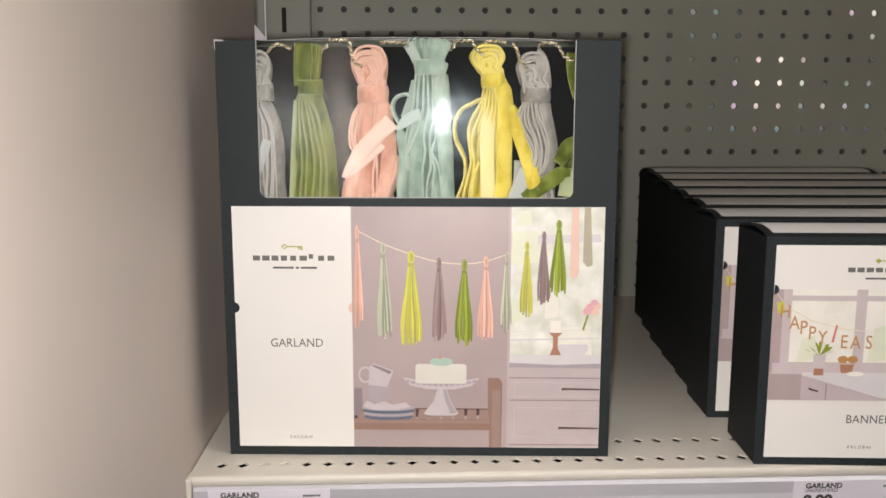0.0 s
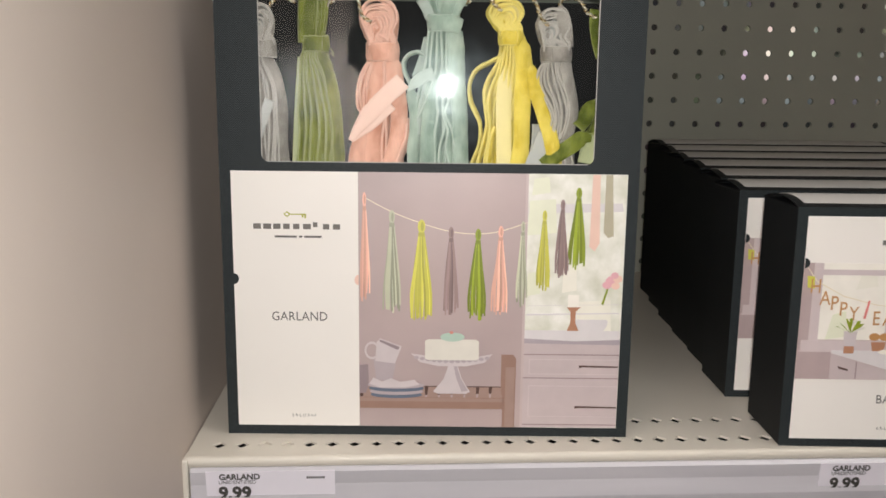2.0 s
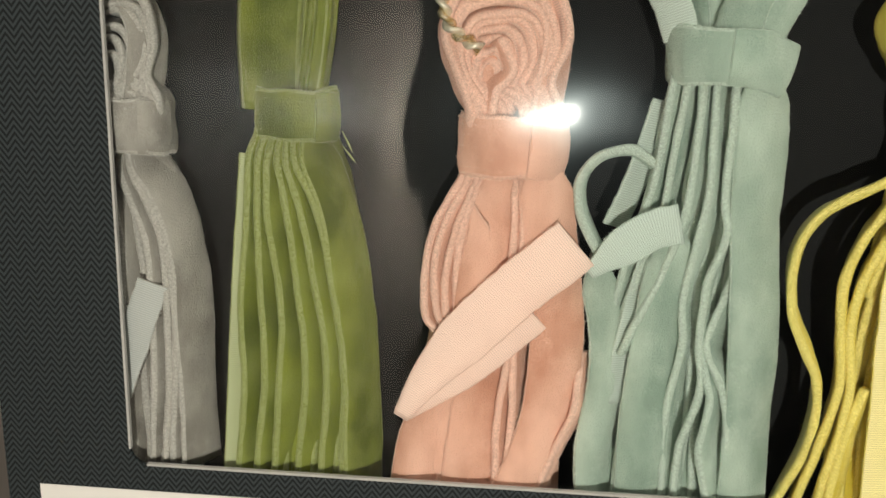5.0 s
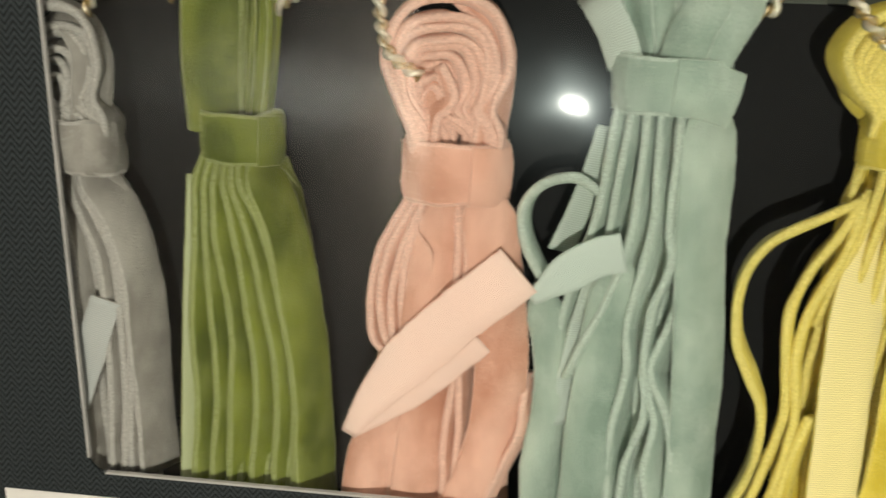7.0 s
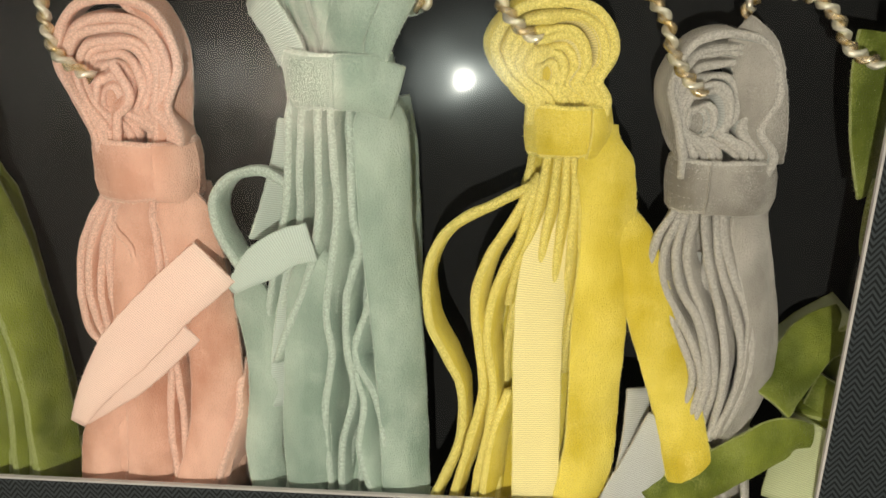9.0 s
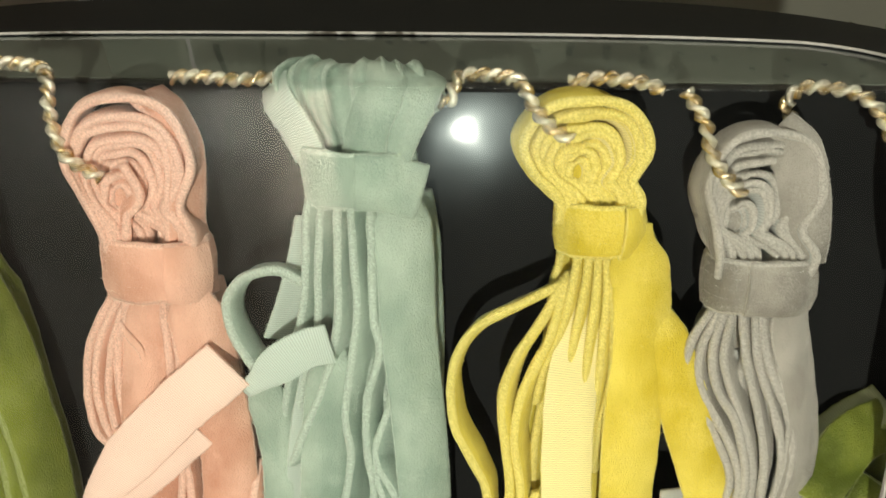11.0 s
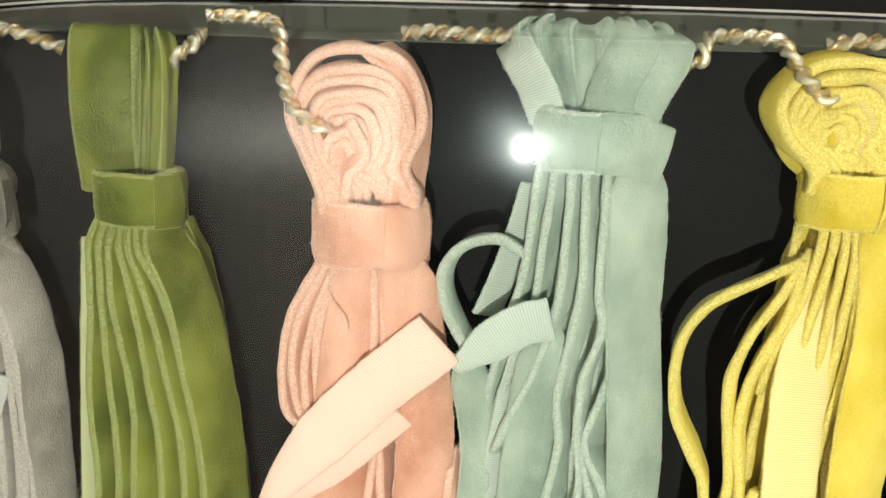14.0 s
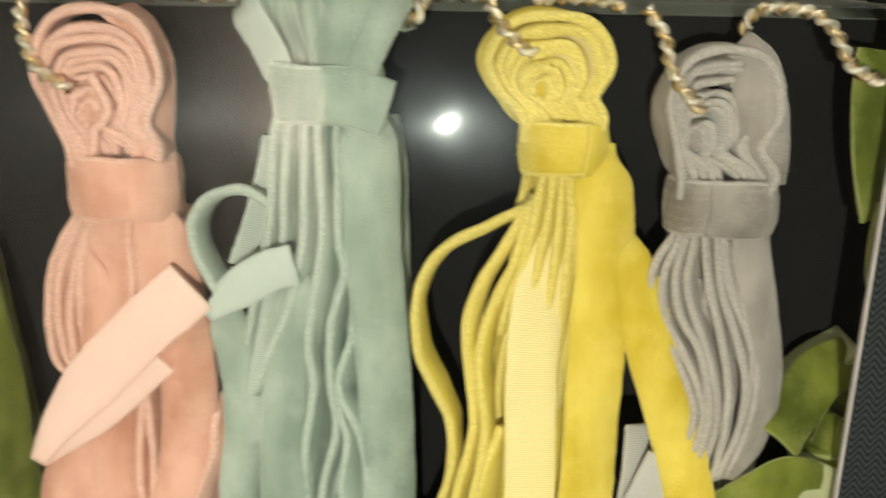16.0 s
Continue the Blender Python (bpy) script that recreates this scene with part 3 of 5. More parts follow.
for lv, (x0, x1, z0, z1, ink) in enumerate([(92, 144, 128, 134, "marble"), (92, 108, 116, 136, "leaf"), (94, 104, 138, 148, "leaf"), (118, 140, 60, 80, "cream"), (112, 120, 84, 118, "cream"), (92, 100, 82, 96, "leaf"),
                            (92.2, 144.6, 71, 73, "marble"), (92.2, 144.6, 76.4, 77.6, "marble")]):
    printed("photo_patch", [(x0, z0), (x1, z0 + 1.5), (x1 - 1, z1), (x0 + 1, z1 - 1)], INKS[ink], 0.2 + 0.2 * lv)


def shade(ink, k):
    """A darker or lighter printing of one ink."""
    key = ink + "_%d" % round(k * 10)
    if key not in INKS:
        r, g, b, _ = INKS[ink].node_tree.nodes["Color Ramp"].color_ramp.elements[0].color
        INKS[key] = plain("print_" + ink, tuple(min(1.0, c * k / 0.96) for c in (r, g, b)), 0.4)
    return INKS[key]


def photo_tassel(x, top, low, w, ink, seed):
    """A small tassel in the picture: a knot, a neck, and many uneven hanging strands."""
    rnd = random.Random(seed + 5)
    h = top - low
    neck = max(0.9, w * 0.13)
    n = max(6, int(w * 1.25))
    order = list(range(n))
    rnd.shuffle(order)
    for lv, k in enumerate(order):
        u = (k + 0.5) / n - 0.5
        x0, x1 = x + u * 2 * neck, x + u * w * 0.92 + rnd.uniform(-0.4, 0.4)
        z1 = low + rnd.uniform(0, 5.0) + 3.0 * abs(u)
        half = w / n * rnd.uniform(0.55, 0.85)
        rows = spline([(x0, top - h * 0.15, half * 0.45), ((x0 * 0.55 + x1 * 0.45) + rnd.uniform(-0.4, 0.4) * w * 0.08, top - h * 0.42, half * 0.8), (x1 + rnd.uniform(-0.3, 0.3) * w * 0.08, low + h * 0.28, half), (x1 + rnd.uniform(-0.5, 0.5), z1, half * 0.8)], 3)
        printed("photo_tassel", [(r[0] - r[2], r[1]) for r in rows] + [(r[0] + r[2], r[1]) for r in rows[::-1]], shade(ink, rnd.choice((0.7, 0.9, 1.0, 1.2, 1.4))), 2 + 0.12 * lv)
    printed("photo_tassel", ring(x, top - h * 0.07, max(1.1, w * 0.16), h * 0.068, 14), shade(ink, 1.1), 4)
    printed("photo_tassel", ring(x + w * 0.03, top - h * 0.07, max(0.5, w * 0.07), h * 0.045, 10), shade(ink, 0.8), 4.4)
    printed("photo_tassel", rect(x - neck * 1.05, x + neck * 1.05, top - h * 0.165, top - h * 0.125), shade(ink, 0.8), 4.4)


line = [(3, 136), (17.5, 128.5), (33, 122.5), (49.5, 117.8), (64, 116.5), (77, 118), (92, 123)]
pts = spline(line, 5)
printed("photo_string", [(p[0], p[1] + 0.25) for p in pts] + [(p[0], p[1] - 0.25) for p in pts[::-1]], INKS["string"], 1)
for k, (x, top, low, w, ink) in enumerate([(3.4, 139.0, 77, 6.2, "peach"), (18.3, 129.5, 71.5, 10.3, "sage"), (34.4, 124.3, 66.5, 13.0, "yellow"), (50.6, 120.5, 69.0, 9.0, "mauve"), (65.3, 119.6, 67.0, 10.2, "green"),
                                           (77.6, 121.3, 70.5, 9.0, "peach"), (89.6, 124.0, 75.0, 6.4, "sage"), (101.2, 130.0, 84.0, 8.2, "yellow"), (110.8, 136.0, 90.5, 8.0, "mauve"), (119.3, 142.5, 96.5, 10.0, "green")]):
    photo_tassel(x, top, low, w, ink, k)
printed("photo_tassel", [(126.5, 149.4), (130.5, 149.4), (131.5, 112), (129, 107.5), (126, 110)], INKS["peach_light"], 2)
printed("photo_tassel", [(133.6, 149.4), (137.2, 149.4), (139, 116), (136, 115), (133.4, 118)], INKS["tan"], 2)
# flowers, candlestick, bowl by the window
for lv, (dx, dz, r) in enumerate([(0, 0, 3.4), (3.4, 1.2, 2.6), (-2.4, -2.2, 2.6), (1.6, 3.2, 2.2), (2.2, -2.6, 2.4)]):
    printed("photo_flower", ring(139 + dx, 91 + dz, r, r * 0.85, 9), INKS["flower" if dx < 2 else "peach_light"], 3 + lv)
printed("photo_stem", [(137, 88), (138, 88), (135, 77), (134, 78)], INKS["green"], 1)
printed("photo_bowl", [(121, 69)] + ring(129, 68, 9, 8, 10, 180, 360) + [(137, 69)], INKS["marble"], 2)
printed("photo_candle", rect(115.5, 121.5, 76, 83), INKS["bright"], 2)
printed("photo_candlestick", [(114.8, 76), (122.6, 76), (120, 73.5), (120, 67), (122, 62.5), (115.4, 62.5), (117.2, 67), (117.2, 73.5)], INKS["copper"], 3)
# counter and drawers
printed("photo_counter", rect(92, 145.2, 56.2, 62.6), INKS["marble"], 1)
printed("photo_counter", [(92, 55), (145.2, 54.5), (145.2, 57.5), (120, 56.5), (92, 57.8)], INKS["marble_vein"], 2)
printed("photo_drawer", rect(92, 145.2, 5.6, 55), INKS["cabinet"], 1)
for z in (48.3, 34.6, 7.0):
    printed("photo_groove", rect(92, 145.2, z, z + 0.6), INKS["cabinet_line"], 2)
for z0, z1 in ((37, 45.5), (12, 30)):
    for a in (rect(95, 144.8, z1, z1 + 0.5), rect(95, 144.8, z0, z0 + 0.5), rect(95, 95.5, z0, z1)):
        printed("photo_moulding", a, INKS["cabinet_pale"], 2)
for z, x in ((41.6, 123), (17.6, 121.5)):
    printed("photo_handle", [(x, z + 0.9), (145, z + 0.5), (145, z - 0.3), (x + 2, z - 0.2), (x, z - 0.6)], INKS["wood_dark"], 3)
printed("photo_corner", rect(90.6, 92, 5.6, 149.4), INKS["lilac_light"], 1)
# bench, cake stand, cups and plates
printed("photo_bench", [(0.2, 23), (80, 25.5), (80, 29.5), (0.2, 29.5)], INKS["wood_dark"], 1)
for k in range(11):
    x = 2 + k * 7.2
    printed("photo_slat", [(x, 22.6), (x + 6.2, 22.6), (x + 6.0, 29.0), (x + 0.8, 29.0)], INKS["wood_pale"], 2)
printed("photo_rail", rect(0.2, 81, 16.2, 22.8), INKS["wood"], 3)
printed("photo_rail", rect(0.2, 81, 20.4, 22.4), INKS["wood_pale"], 4)
printed("photo_leg", [(80.5, 5.6), (87.5, 5.6), (87.8, 46), (86, 48.4), (79.5, 48.4), (79.5, 29), (80.5, 22)], INKS["wood"], 4)
printed("photo_leg", [(82, 5.6), (87, 5.6), (87.2, 41), (82, 41)], INKS["wood_pale"], 5)
printed("photo_stand", [(50, 42), (55, 42), (57.5, 34), (62.2, 26.5), (60, 25.2), (44, 25.2), (41.6, 26.5), (47.4, 34)], INKS["china_light"], 4)
printed("photo_stand", [(52.8, 42), (54.6, 42), (57, 34), (61.2, 27), (57.5, 26.4), (54.5, 34)], INKS["china"], 4.5)
printed("photo_plate", [(29, 48.6), (34, 43.6), (44, 41.4), (60, 41.4), (70, 43.6), (74.5, 48.6), (66, 47), (40, 47)], INKS["china_light"], 5)
for k in range(13):
    printed("photo_scallop", ring(32 + k * 3.3, 46.6 - 2.4 * (1 - ((k - 6) / 6.5) ** 2), 1.5, 1.0, 8), INKS["china"], 6)
printed("photo_cake", [(36.8, 46), (38, 45), (65.5, 45), (66.8, 46), (66.8, 56), (65, 57), (38.5, 57), (36.8, 56)], INKS["cake"], 7)
printed("photo_icing", ring(52, 58.4, 6.8, 2.6, 16), INKS["mint"], 8)
printed("photo_cherry", ring(51.4, 61.0, 1.1, 0.9, 8), INKS["cherry"], 9)
printed("photo_cup", [(8, 45), (9.5, 33), (18.5, 32), (20.5, 43.5)], INKS["china"], 3)
printed("photo_cup", [(9.8, 55), (12, 57), (23.8, 52.5), (20, 42.6), (9, 44)], INKS["china_light"], 4)
printed("photo_cup", [(11, 55.5), (12, 56.4), (22.8, 52.2), (21.5, 50.5)], INKS["china_dark"], 5)
cup = ring(7.2, 50, 4.2, 5.2, 14)
for k in range(14):
    a, b = cup[k], cup[(k + 1) % 14]
    printed("photo_cup_handle", [a, b, (7.2 + (b[0] - 7.2) * 0.75, 50 + (b[1] - 50) * 0.75), (7.2 + (a[0] - 7.2) * 0.75, 50 + (a[1] - 50) * 0.75)], INKS["china_light"], 3)
printed("photo_cup", [(0.2, 41.5), (5, 42), (5.4, 30), (3.6, 25), (0.2, 25)], INKS["china_dark"], 3)
for k in range(4):
    printed("photo_saucer", ring(20.8, 24.4 + k * 1.9, 14.6 + 0.5 * k, 2.1, 20), INKS["blue" if k % 2 == 0 else "china"], 5 + k)
printed("photo_napkin", [(5.5, 31), (8, 34.4), (13, 32.2), (18, 34.2), (23, 32.0), (31, 33.4), (34, 30.6), (26, 28.8), (12, 28.6)], INKS["china_light"], 10)
# label marks: a key shape, plain bars for the brand line, the product words
key = INKGREEN
BARINK = plain("soft_ink", (0.16, 0.145, 0.13))
for a in (ring(-38.6, 126.3, 1.9, 1.7, 4), ring(-38.6, 126.3, 0.9, 0.8, 8)):
    printed("key_mark", a, key if len(a) == 4 else WHITE, 1 if len(a) == 4 else 2)
printed("key_mark", rect(-36.8, -28.4, 126.0, 126.6), key, 1)
printed("key_mark", rect(-30.6, -29.6, 124.6, 126.2), key, 1)
printed("key_mark", rect(-29.2, -28.2, 124.2, 126.4), key, 1)
for k, w in enumerate([5.0, 5.2, 4.8, 4.3, 4.2, 5.2, 3.0, 4.2, 4.8]):
    x = -57.0 + k * 5.4
    z0, z1 = (117.8, 121.3) if k != 6 else (119.0, 122.2)
    printed("brand_bar", rect(x, x + w * 0.82, z0 + 0.3, z1 - 0.3), BARINK, 1)
for x, w in ((-45.5, 12.0), (-32.3, 1.8), (-29.4, 9.4)):
    printed("brand_bar", rect(x, x + w, 113.4, 114.5), INKGREY, 1)
text_mesh("product_word", "GARLAND", 0.0072, -0.0328, 0.0668, PY - 0.0002, INKGREY, SHEET["label"], sx=0.90, spacing=1.04)
text_mesh("length_note", "5 ft L (1.5 m)", 0.0026, -0.0315, 0.0106, PY - 0.0002, INKGREY, SHEET["label"], sx=0.92, spacing=1.05)
printed("notch", ring(-68.6, 90.2, 2.9, 3.1, 12, -90, 90), BOARD, 2)
printed("notch", ring(0, 90.2, 2.2, 2.9, 12, 90, 270), INKS["peach_light"], 2)
tagged(box, "charcoal gift box with clear window and printed photograph on shelf", "gift box")


# ---- banner boxes beside it ----
def banner_box():
    b = empty("banner_box")
    w, d, h = 0.215, 0.0500, 0.1345

    def lid(x, y):
        v = y / d
        return h + 0.0042 * math.sin(math.pi * min(1, v * 0.9 + 0.05)) - 0.0006

    part("carton", slab(0, w, 0.0, d, 0, h - 0.0006, 0.0006, 1), SIDE, b)
    part("front_panel", slab(0, w, -0.0006, 0.0, 0.0, h), BOARD, b)
    part("lid", sheet(lambda x, y: (x, y, lid(x, y)), np.linspace(0, w, 12), np.linspace(-0.0004, d, 9), 0.0005), SIDE, b)
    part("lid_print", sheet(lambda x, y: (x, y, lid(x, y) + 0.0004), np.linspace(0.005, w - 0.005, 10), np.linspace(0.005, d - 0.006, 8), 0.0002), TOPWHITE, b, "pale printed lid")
    y = -0.0007
    over = {}

    def pr(n, p, m, lv):
        under = over.get("photo" if n.startswith("photo_") else "label", b)
        ob = part(n, flat(p, y - lv * 0.00012), m, under)
        over.setdefault("photo" if n == "photo_wall" else "label", ob)

    pr("label_white", rect(5.5, 209, 4.7, 129.7), WHITE, 0)
    pr("photo_wall", rect(5.5, 209, 39.4, 104.5), INKS["lilac_light"], 1)
    pr("photo_window", rect(16, 52, 62, 104.5), INKS["bright"], 2)
    pr("photo_window", rect(58, 130, 62, 104.5), INKS["bright"], 2)
    for x0, x1, z0, z1, ink in [(20, 32, 62, 78, "leaf"), (34, 46, 90, 102, "cream"), (60, 72, 62, 84, "leaf")]:
        pr("photo_patch", [(x0, z0), (x1, z0 + 2), (x1 - 2, z1), (x0 + 3, z1 - 2)], INKS[ink], 3)
    pr("photo_frame", rect(5.6, 11, 56, 104.4), INKS["lilac"], 2)
    pr("photo_frame", rect(11, 16, 56, 104.4), INKS["cabinet_pale"], 2)
    pr("photo_frame", rect(52, 58, 60, 104.4), INKS["cabinet_pale"], 3)
    pr("photo_frame", rect(12, 130, 98, 101), INKS["cabinet_pale"], 4)
    pr("photo_sill", rect(7, 209, 55, 61.5), INKS["cabinet_pale"], 3)
    pr("photo_side", rect(5.6, 24, 39.6, 55), INKS["lilac"], 3)
    pr("photo_counter", [(24, 56), (209, 56), (209, 40), (70, 41), (24, 54.4)], INKS["marble"], 4)
    pr("photo_drawer", [(24, 39.6), (24, 54), (66, 41.2), (72, 39.6)], INKS["cabinet"], 5)
    pr("photo_groove", [(38, 39.6), (38.6, 39.6), (38.6, 49.4), (38, 49.8)], INKS["cabinet_line"], 6)
    pr("photo_handle", [(28, 47.2), (34, 45.4), (34, 44.4), (29, 45.6)], INKS["wood_dark"], 6)
    pr("photo_vase", [(30.5, 56), (36, 56), (37, 67), (29.8, 67)], INKS["china_light"], 6)
    pr("photo_vase", [(30.5, 54.5), (36, 54.5), (36, 58.5), (30.5, 58.5)], INKS["copper"], 7)
    for k in range(9):
        a = radians(20 + k * 17)
        pr("photo_leaf", [(33, 66), (33 + 7 * math.cos(a) - 1, 67 + 7 * math.sin(a)), (33 + 9 * math.cos(a), 66.5 + 8 * math.sin(a)), (33 + 6 * math.cos(a) + 1, 66 + 6 * math.sin(a))], INKS["green" if k % 3 else "cake"], 8 + k % 2)
    pr("photo_muffin", [(46, 56), (52, 56), (53, 61), (45, 61)], INKS["copper"], 7)
    pr("photo_muffin", ring(46.5, 64, 3, 2.2, 10), INKS["gold"], 8)
    pr("photo_muffin", ring(52, 64, 3, 2.2, 10), INKS["gold"], 8)
    pr("photo_plate", ring(54, 55.5, 5, 1.4, 12), INKS["bright"], 8)
    pr("photo_string", [(6, 103.5), (13, 94), (28, 86), (46, 81.5), (60, 80), (60, 80.4), (46, 82), (28, 86.6), (13, 94.7), (6, 104)], INKS["string"], 5)
    pr("photo_pennant", [(7.5, 97.5), (11.5, 97.0), (11.8, 90.4), (8.0, 91)], INKS["yellow"], 6)
    for ch, x, z in [("H", 12.4, 88.0), ("A", 18.0, 81.5), ("P", 23.2, 78.8), ("P", 28.2, 75.6), ("Y", 34.2, 73.0), ("E", 46.5, 70.6), ("A", 53.0, 70.2), ("S", 60.5, 70.4)]:
        text_mesh("banner_letter", ch, 0.0112, x / 1000, z / 1000, y - 0.0008, INKS["gold"], over["photo"], sx=0.8)
    pr("photo_rabbit", [(39.4, 74), (40.8, 74.2), (42.4, 84), (41.4, 84.2)], INKS["bunny"], 6)
    pr("key_mark", ring(62.5, 121.0, 1.8, 1.5, 4), INKGREEN, 1)
    pr("key_mark", rect(64, 72, 120.7, 121.3), INKGREEN, 1)
    for k in range(9):
        x = 46 + k * 5.1
        pr("brand_bar", rect(x, x + 4.0, 114.5, 117.1), BARINK, 1)
    pr("brand_bar", rect(56, 80, 110.4, 111.4), INKGREY, 1)
    text_mesh("product_word", "BANNER", 0.0070, 0.0640, 0.0258, y - 0.0002, INKGREY, over["label"], sx=0.92, spacing=1.05)
    text_mesh("length_note", "6 ft L (1.8 m)", 0.0026, 0.0600, 0.0105, y - 0.0002, INKGREY, over["label"], sx=0.92, spacing=1.05)
    pr("notch", ring(5.4, 104.4, 2.6, 2.8, 12, -90, 90), BOARD, 9)
    return tagged(b, "charcoal banner box with white printed label, standing on the shelf", "gift box", "row of banner boxes")


first_banner = banner_box()
for k, (x, y, turn) in enumerate([(0.2337, -0.0226, -4), (0.2335, 0.0550, -3.4), (0.2410, 0.1060, -3), (0.2455, 0.1570, -3.2), (0.2505, 0.2080, -2.6), (0.2570, 0.2590, -2.8), (0.2640, 0.3100, -2.6)]):
    m = BAY @ pose(x, y, 0, 0, 0, turn)
    if k == 0:
        first_banner.matrix_world = m
    else:
        copy_thing(first_banner, m @ Matrix.Diagonal((1, 1, 1.0 + 0.017 * (k - 1) * (k > 0), 1)))

# ---- the tassels: each a head of loops, a wrapped band and hanging ribbons; millimetres ----
def hair(bm, rnd, base, out, length, wide, index):
    """One fibre of the pile: a sliver standing on the ribbon."""
    d = (out + Vector((rnd.gauss(0, 0.55), rnd.gauss(0, 0.55), rnd.gauss(0, 0.55)))).normalized()
    w = d.orthogonal().normalized() * wide
    f = bm.faces.new((bm.verts.new((base - w) / 1000), bm.verts.new((base + w) / 1000), bm.verts.new((base + d * length) / 1000)))
    f.material_index = index


def ribbon(name, points, width, mats, parent, thick=0.7, steps=7, face=0, label="", end=1.0):
    """A ribbon along rows of (x, z, depth, turn): turn 0 shows its face, 90 its edge. face 2: the woven back outwards.
    Its edges are rounded and furred, its face bows a little, and loose fibres stand on the pile."""
    rnd = random.Random(int(abs(points[0][0]) * 97 + abs(points[-1][1]) * 31 + width * 7))
    edgewise = abs(points[len(points) // 2][3]) > 45
    thick *= 1.55 if edgewise else 0.8 if face else 1.2
    rows = spline(points, steps)
    bm = bmesh.new()
    uvl = bm.loops.layers.uv.new("run")
    e = min(0.6, thick / width)
    across = [-1, -1 + 0.28 * e, -1 + 0.9 * e, -0.4, 0.0, 0.4, 1 - 0.9 * e, 1 - 0.28 * e, 1]
    lifts = [0.22, 0.72, 1.0, 1.0, 1.0, 1.0, 1.0, 0.72, 0.22]
    whole = sum(math.dist(a[:3], b[:3]) for a, b in zip(rows, rows[1:]))
    ph = rnd.uniform(0, 6.28)
    rings, frames, run, last = [], [], 0.0, None
    for k, p in enumerate(rows):
        q0, q1 = rows[max(0, k - 1)], rows[min(len(rows) - 1, k + 1)]
        tan = Vector((q1[0] - q0[0], q1[2] - q0[2], q1[1] - q0[1])).normalized()
        side = tan.cross(Vector((0, 1, 0))).normalized()
        deep = side.cross(tan).normalized()
        a = radians(p[3] + (4.0 * math.sin(p[1] * 0.21 + ph) if face == 0 else 0))
        wdir = side * math.cos(a) + deep * math.sin(a)
        nrm = wdir.cross(tan).normalized()
        c = Vector((p[0], p[2] + abs(math.sin(a)) * width / 2 + 0.3 * noise.noise((p[0] * 0.11, p[1] * 0.16, width)), p[1]))
        run = run + (c - last).length if last is not None else 0.0
        last = c
        h = width / 2 * (1 + 0.035 * noise.noise((run * 0.9, width, p[0] * 0.05)))
        if name == "strand" and whole > 22 and not face:
            s = min(1.0, run / 7.0)
            h *= 0.5 + 0.5 * s * s * (3 - 2 * s)
        if end < 1:
            s = min(1.0, max(0.0, (run / whole - 0.58) / 0.42))
            h *= 1 - (1 - end) * s
        bow = 0.10 * width * (1.0 if nrm.y < 0 else -1.0) * (0.0 if face else 0.5 if edgewise else 1.0)
        loop = []
        for sign, order in ((1, range(9)), (-1, range(8, -1, -1))):
            for i in order:
                s = across[i]
                dent = 0.16 * noise.noise((run * 0.22 + ph, s * 1.3, sign * 3.0)) if face == 0 else 0
                loop.append((c + wdir * h * s + nrm * (sign * thick / 2 * lifts[i] + bow * (0.6 - s * s) + dent * 1.6), s))
        rings.append(([(bm.verts.new(v / 1000), s) for v, s in loop], run))
        frames.append((c, wdir * h, nrm, bow))
    n = len(across)
    for k in range(len(rings) - 1):
        (A, ra), (B, rb) = rings[k], rings[k + 1]
        for j in range(2 * n):
            m = (j + 1) % (2 * n)
            f = bm.faces.new((A[j][0], A[m][0], B[m][0], B[j][0]))
            i = j % n
            if i in (0, n - 2, n - 1) or (edgewise and i in (1, n - 3)):
                f.material_index = 1
            else:
                f.material_index = 2 if (j < n) == (face == 0) else 0
            for lp, (u, v) in zip(f.loops, ((ra, A[j][1]), (ra, A[m][1]), (rb, B[m][1]), (rb, B[j][1]))):
                lp[uvl].uv = (u, v)
    for tip in (rings[0][0], rings[-1][0]):
        bm.faces.new([v for v, s in tip]).material_index = 1
    # fibres: dense along both edges, sparse over the pile
    bmesh.ops.recalc_face_normals(bm, faces=bm.faces)
    for k in range(len(frames) - 1):
        (c0, w0, n0, b0), (c1, w1, n1, b1) = frames[k], frames[k + 1]
        step = (c1 - c0).length
        for q in range(int(step * 11 + rnd.random())):
            u, s = rnd.random(), rnd.choice((-1, 1))
            w, nn = w0.lerp(w1, u), n0.lerp(n1, u)
            base = c0.lerp(c1, u) + w * s * 0.985 + nn * (b0 * -0.4 + thick * rnd.uniform(-0.3, 0.3))
            hair(bm, rnd, base, w.normalized() * s, rnd.uniform(0.15, 0.42), 0.055, 3)
        if face == 0:
            for q in range(int(step * width * 0.8 + rnd.random())):
                u, s, sign = rnd.random(), rnd.uniform(-0.9, 0.9), rnd.choice((-1, 1))
                w, nn = w0.lerp(w1, u), n0.lerp(n1, u)
                base = c0.lerp(c1, u) + w * s + nn * (b0 * (0.6 - s * s) + sign * thick * 0.5)
                hair(bm, rnd, base, nn * sign, rnd.uniform(0.12, 0.32), 0.05, 0 if rnd.random() < 0.3 else 3)
    me_ob = part(name, bm, mats, parent, label, smooth=True)
    return me_ob


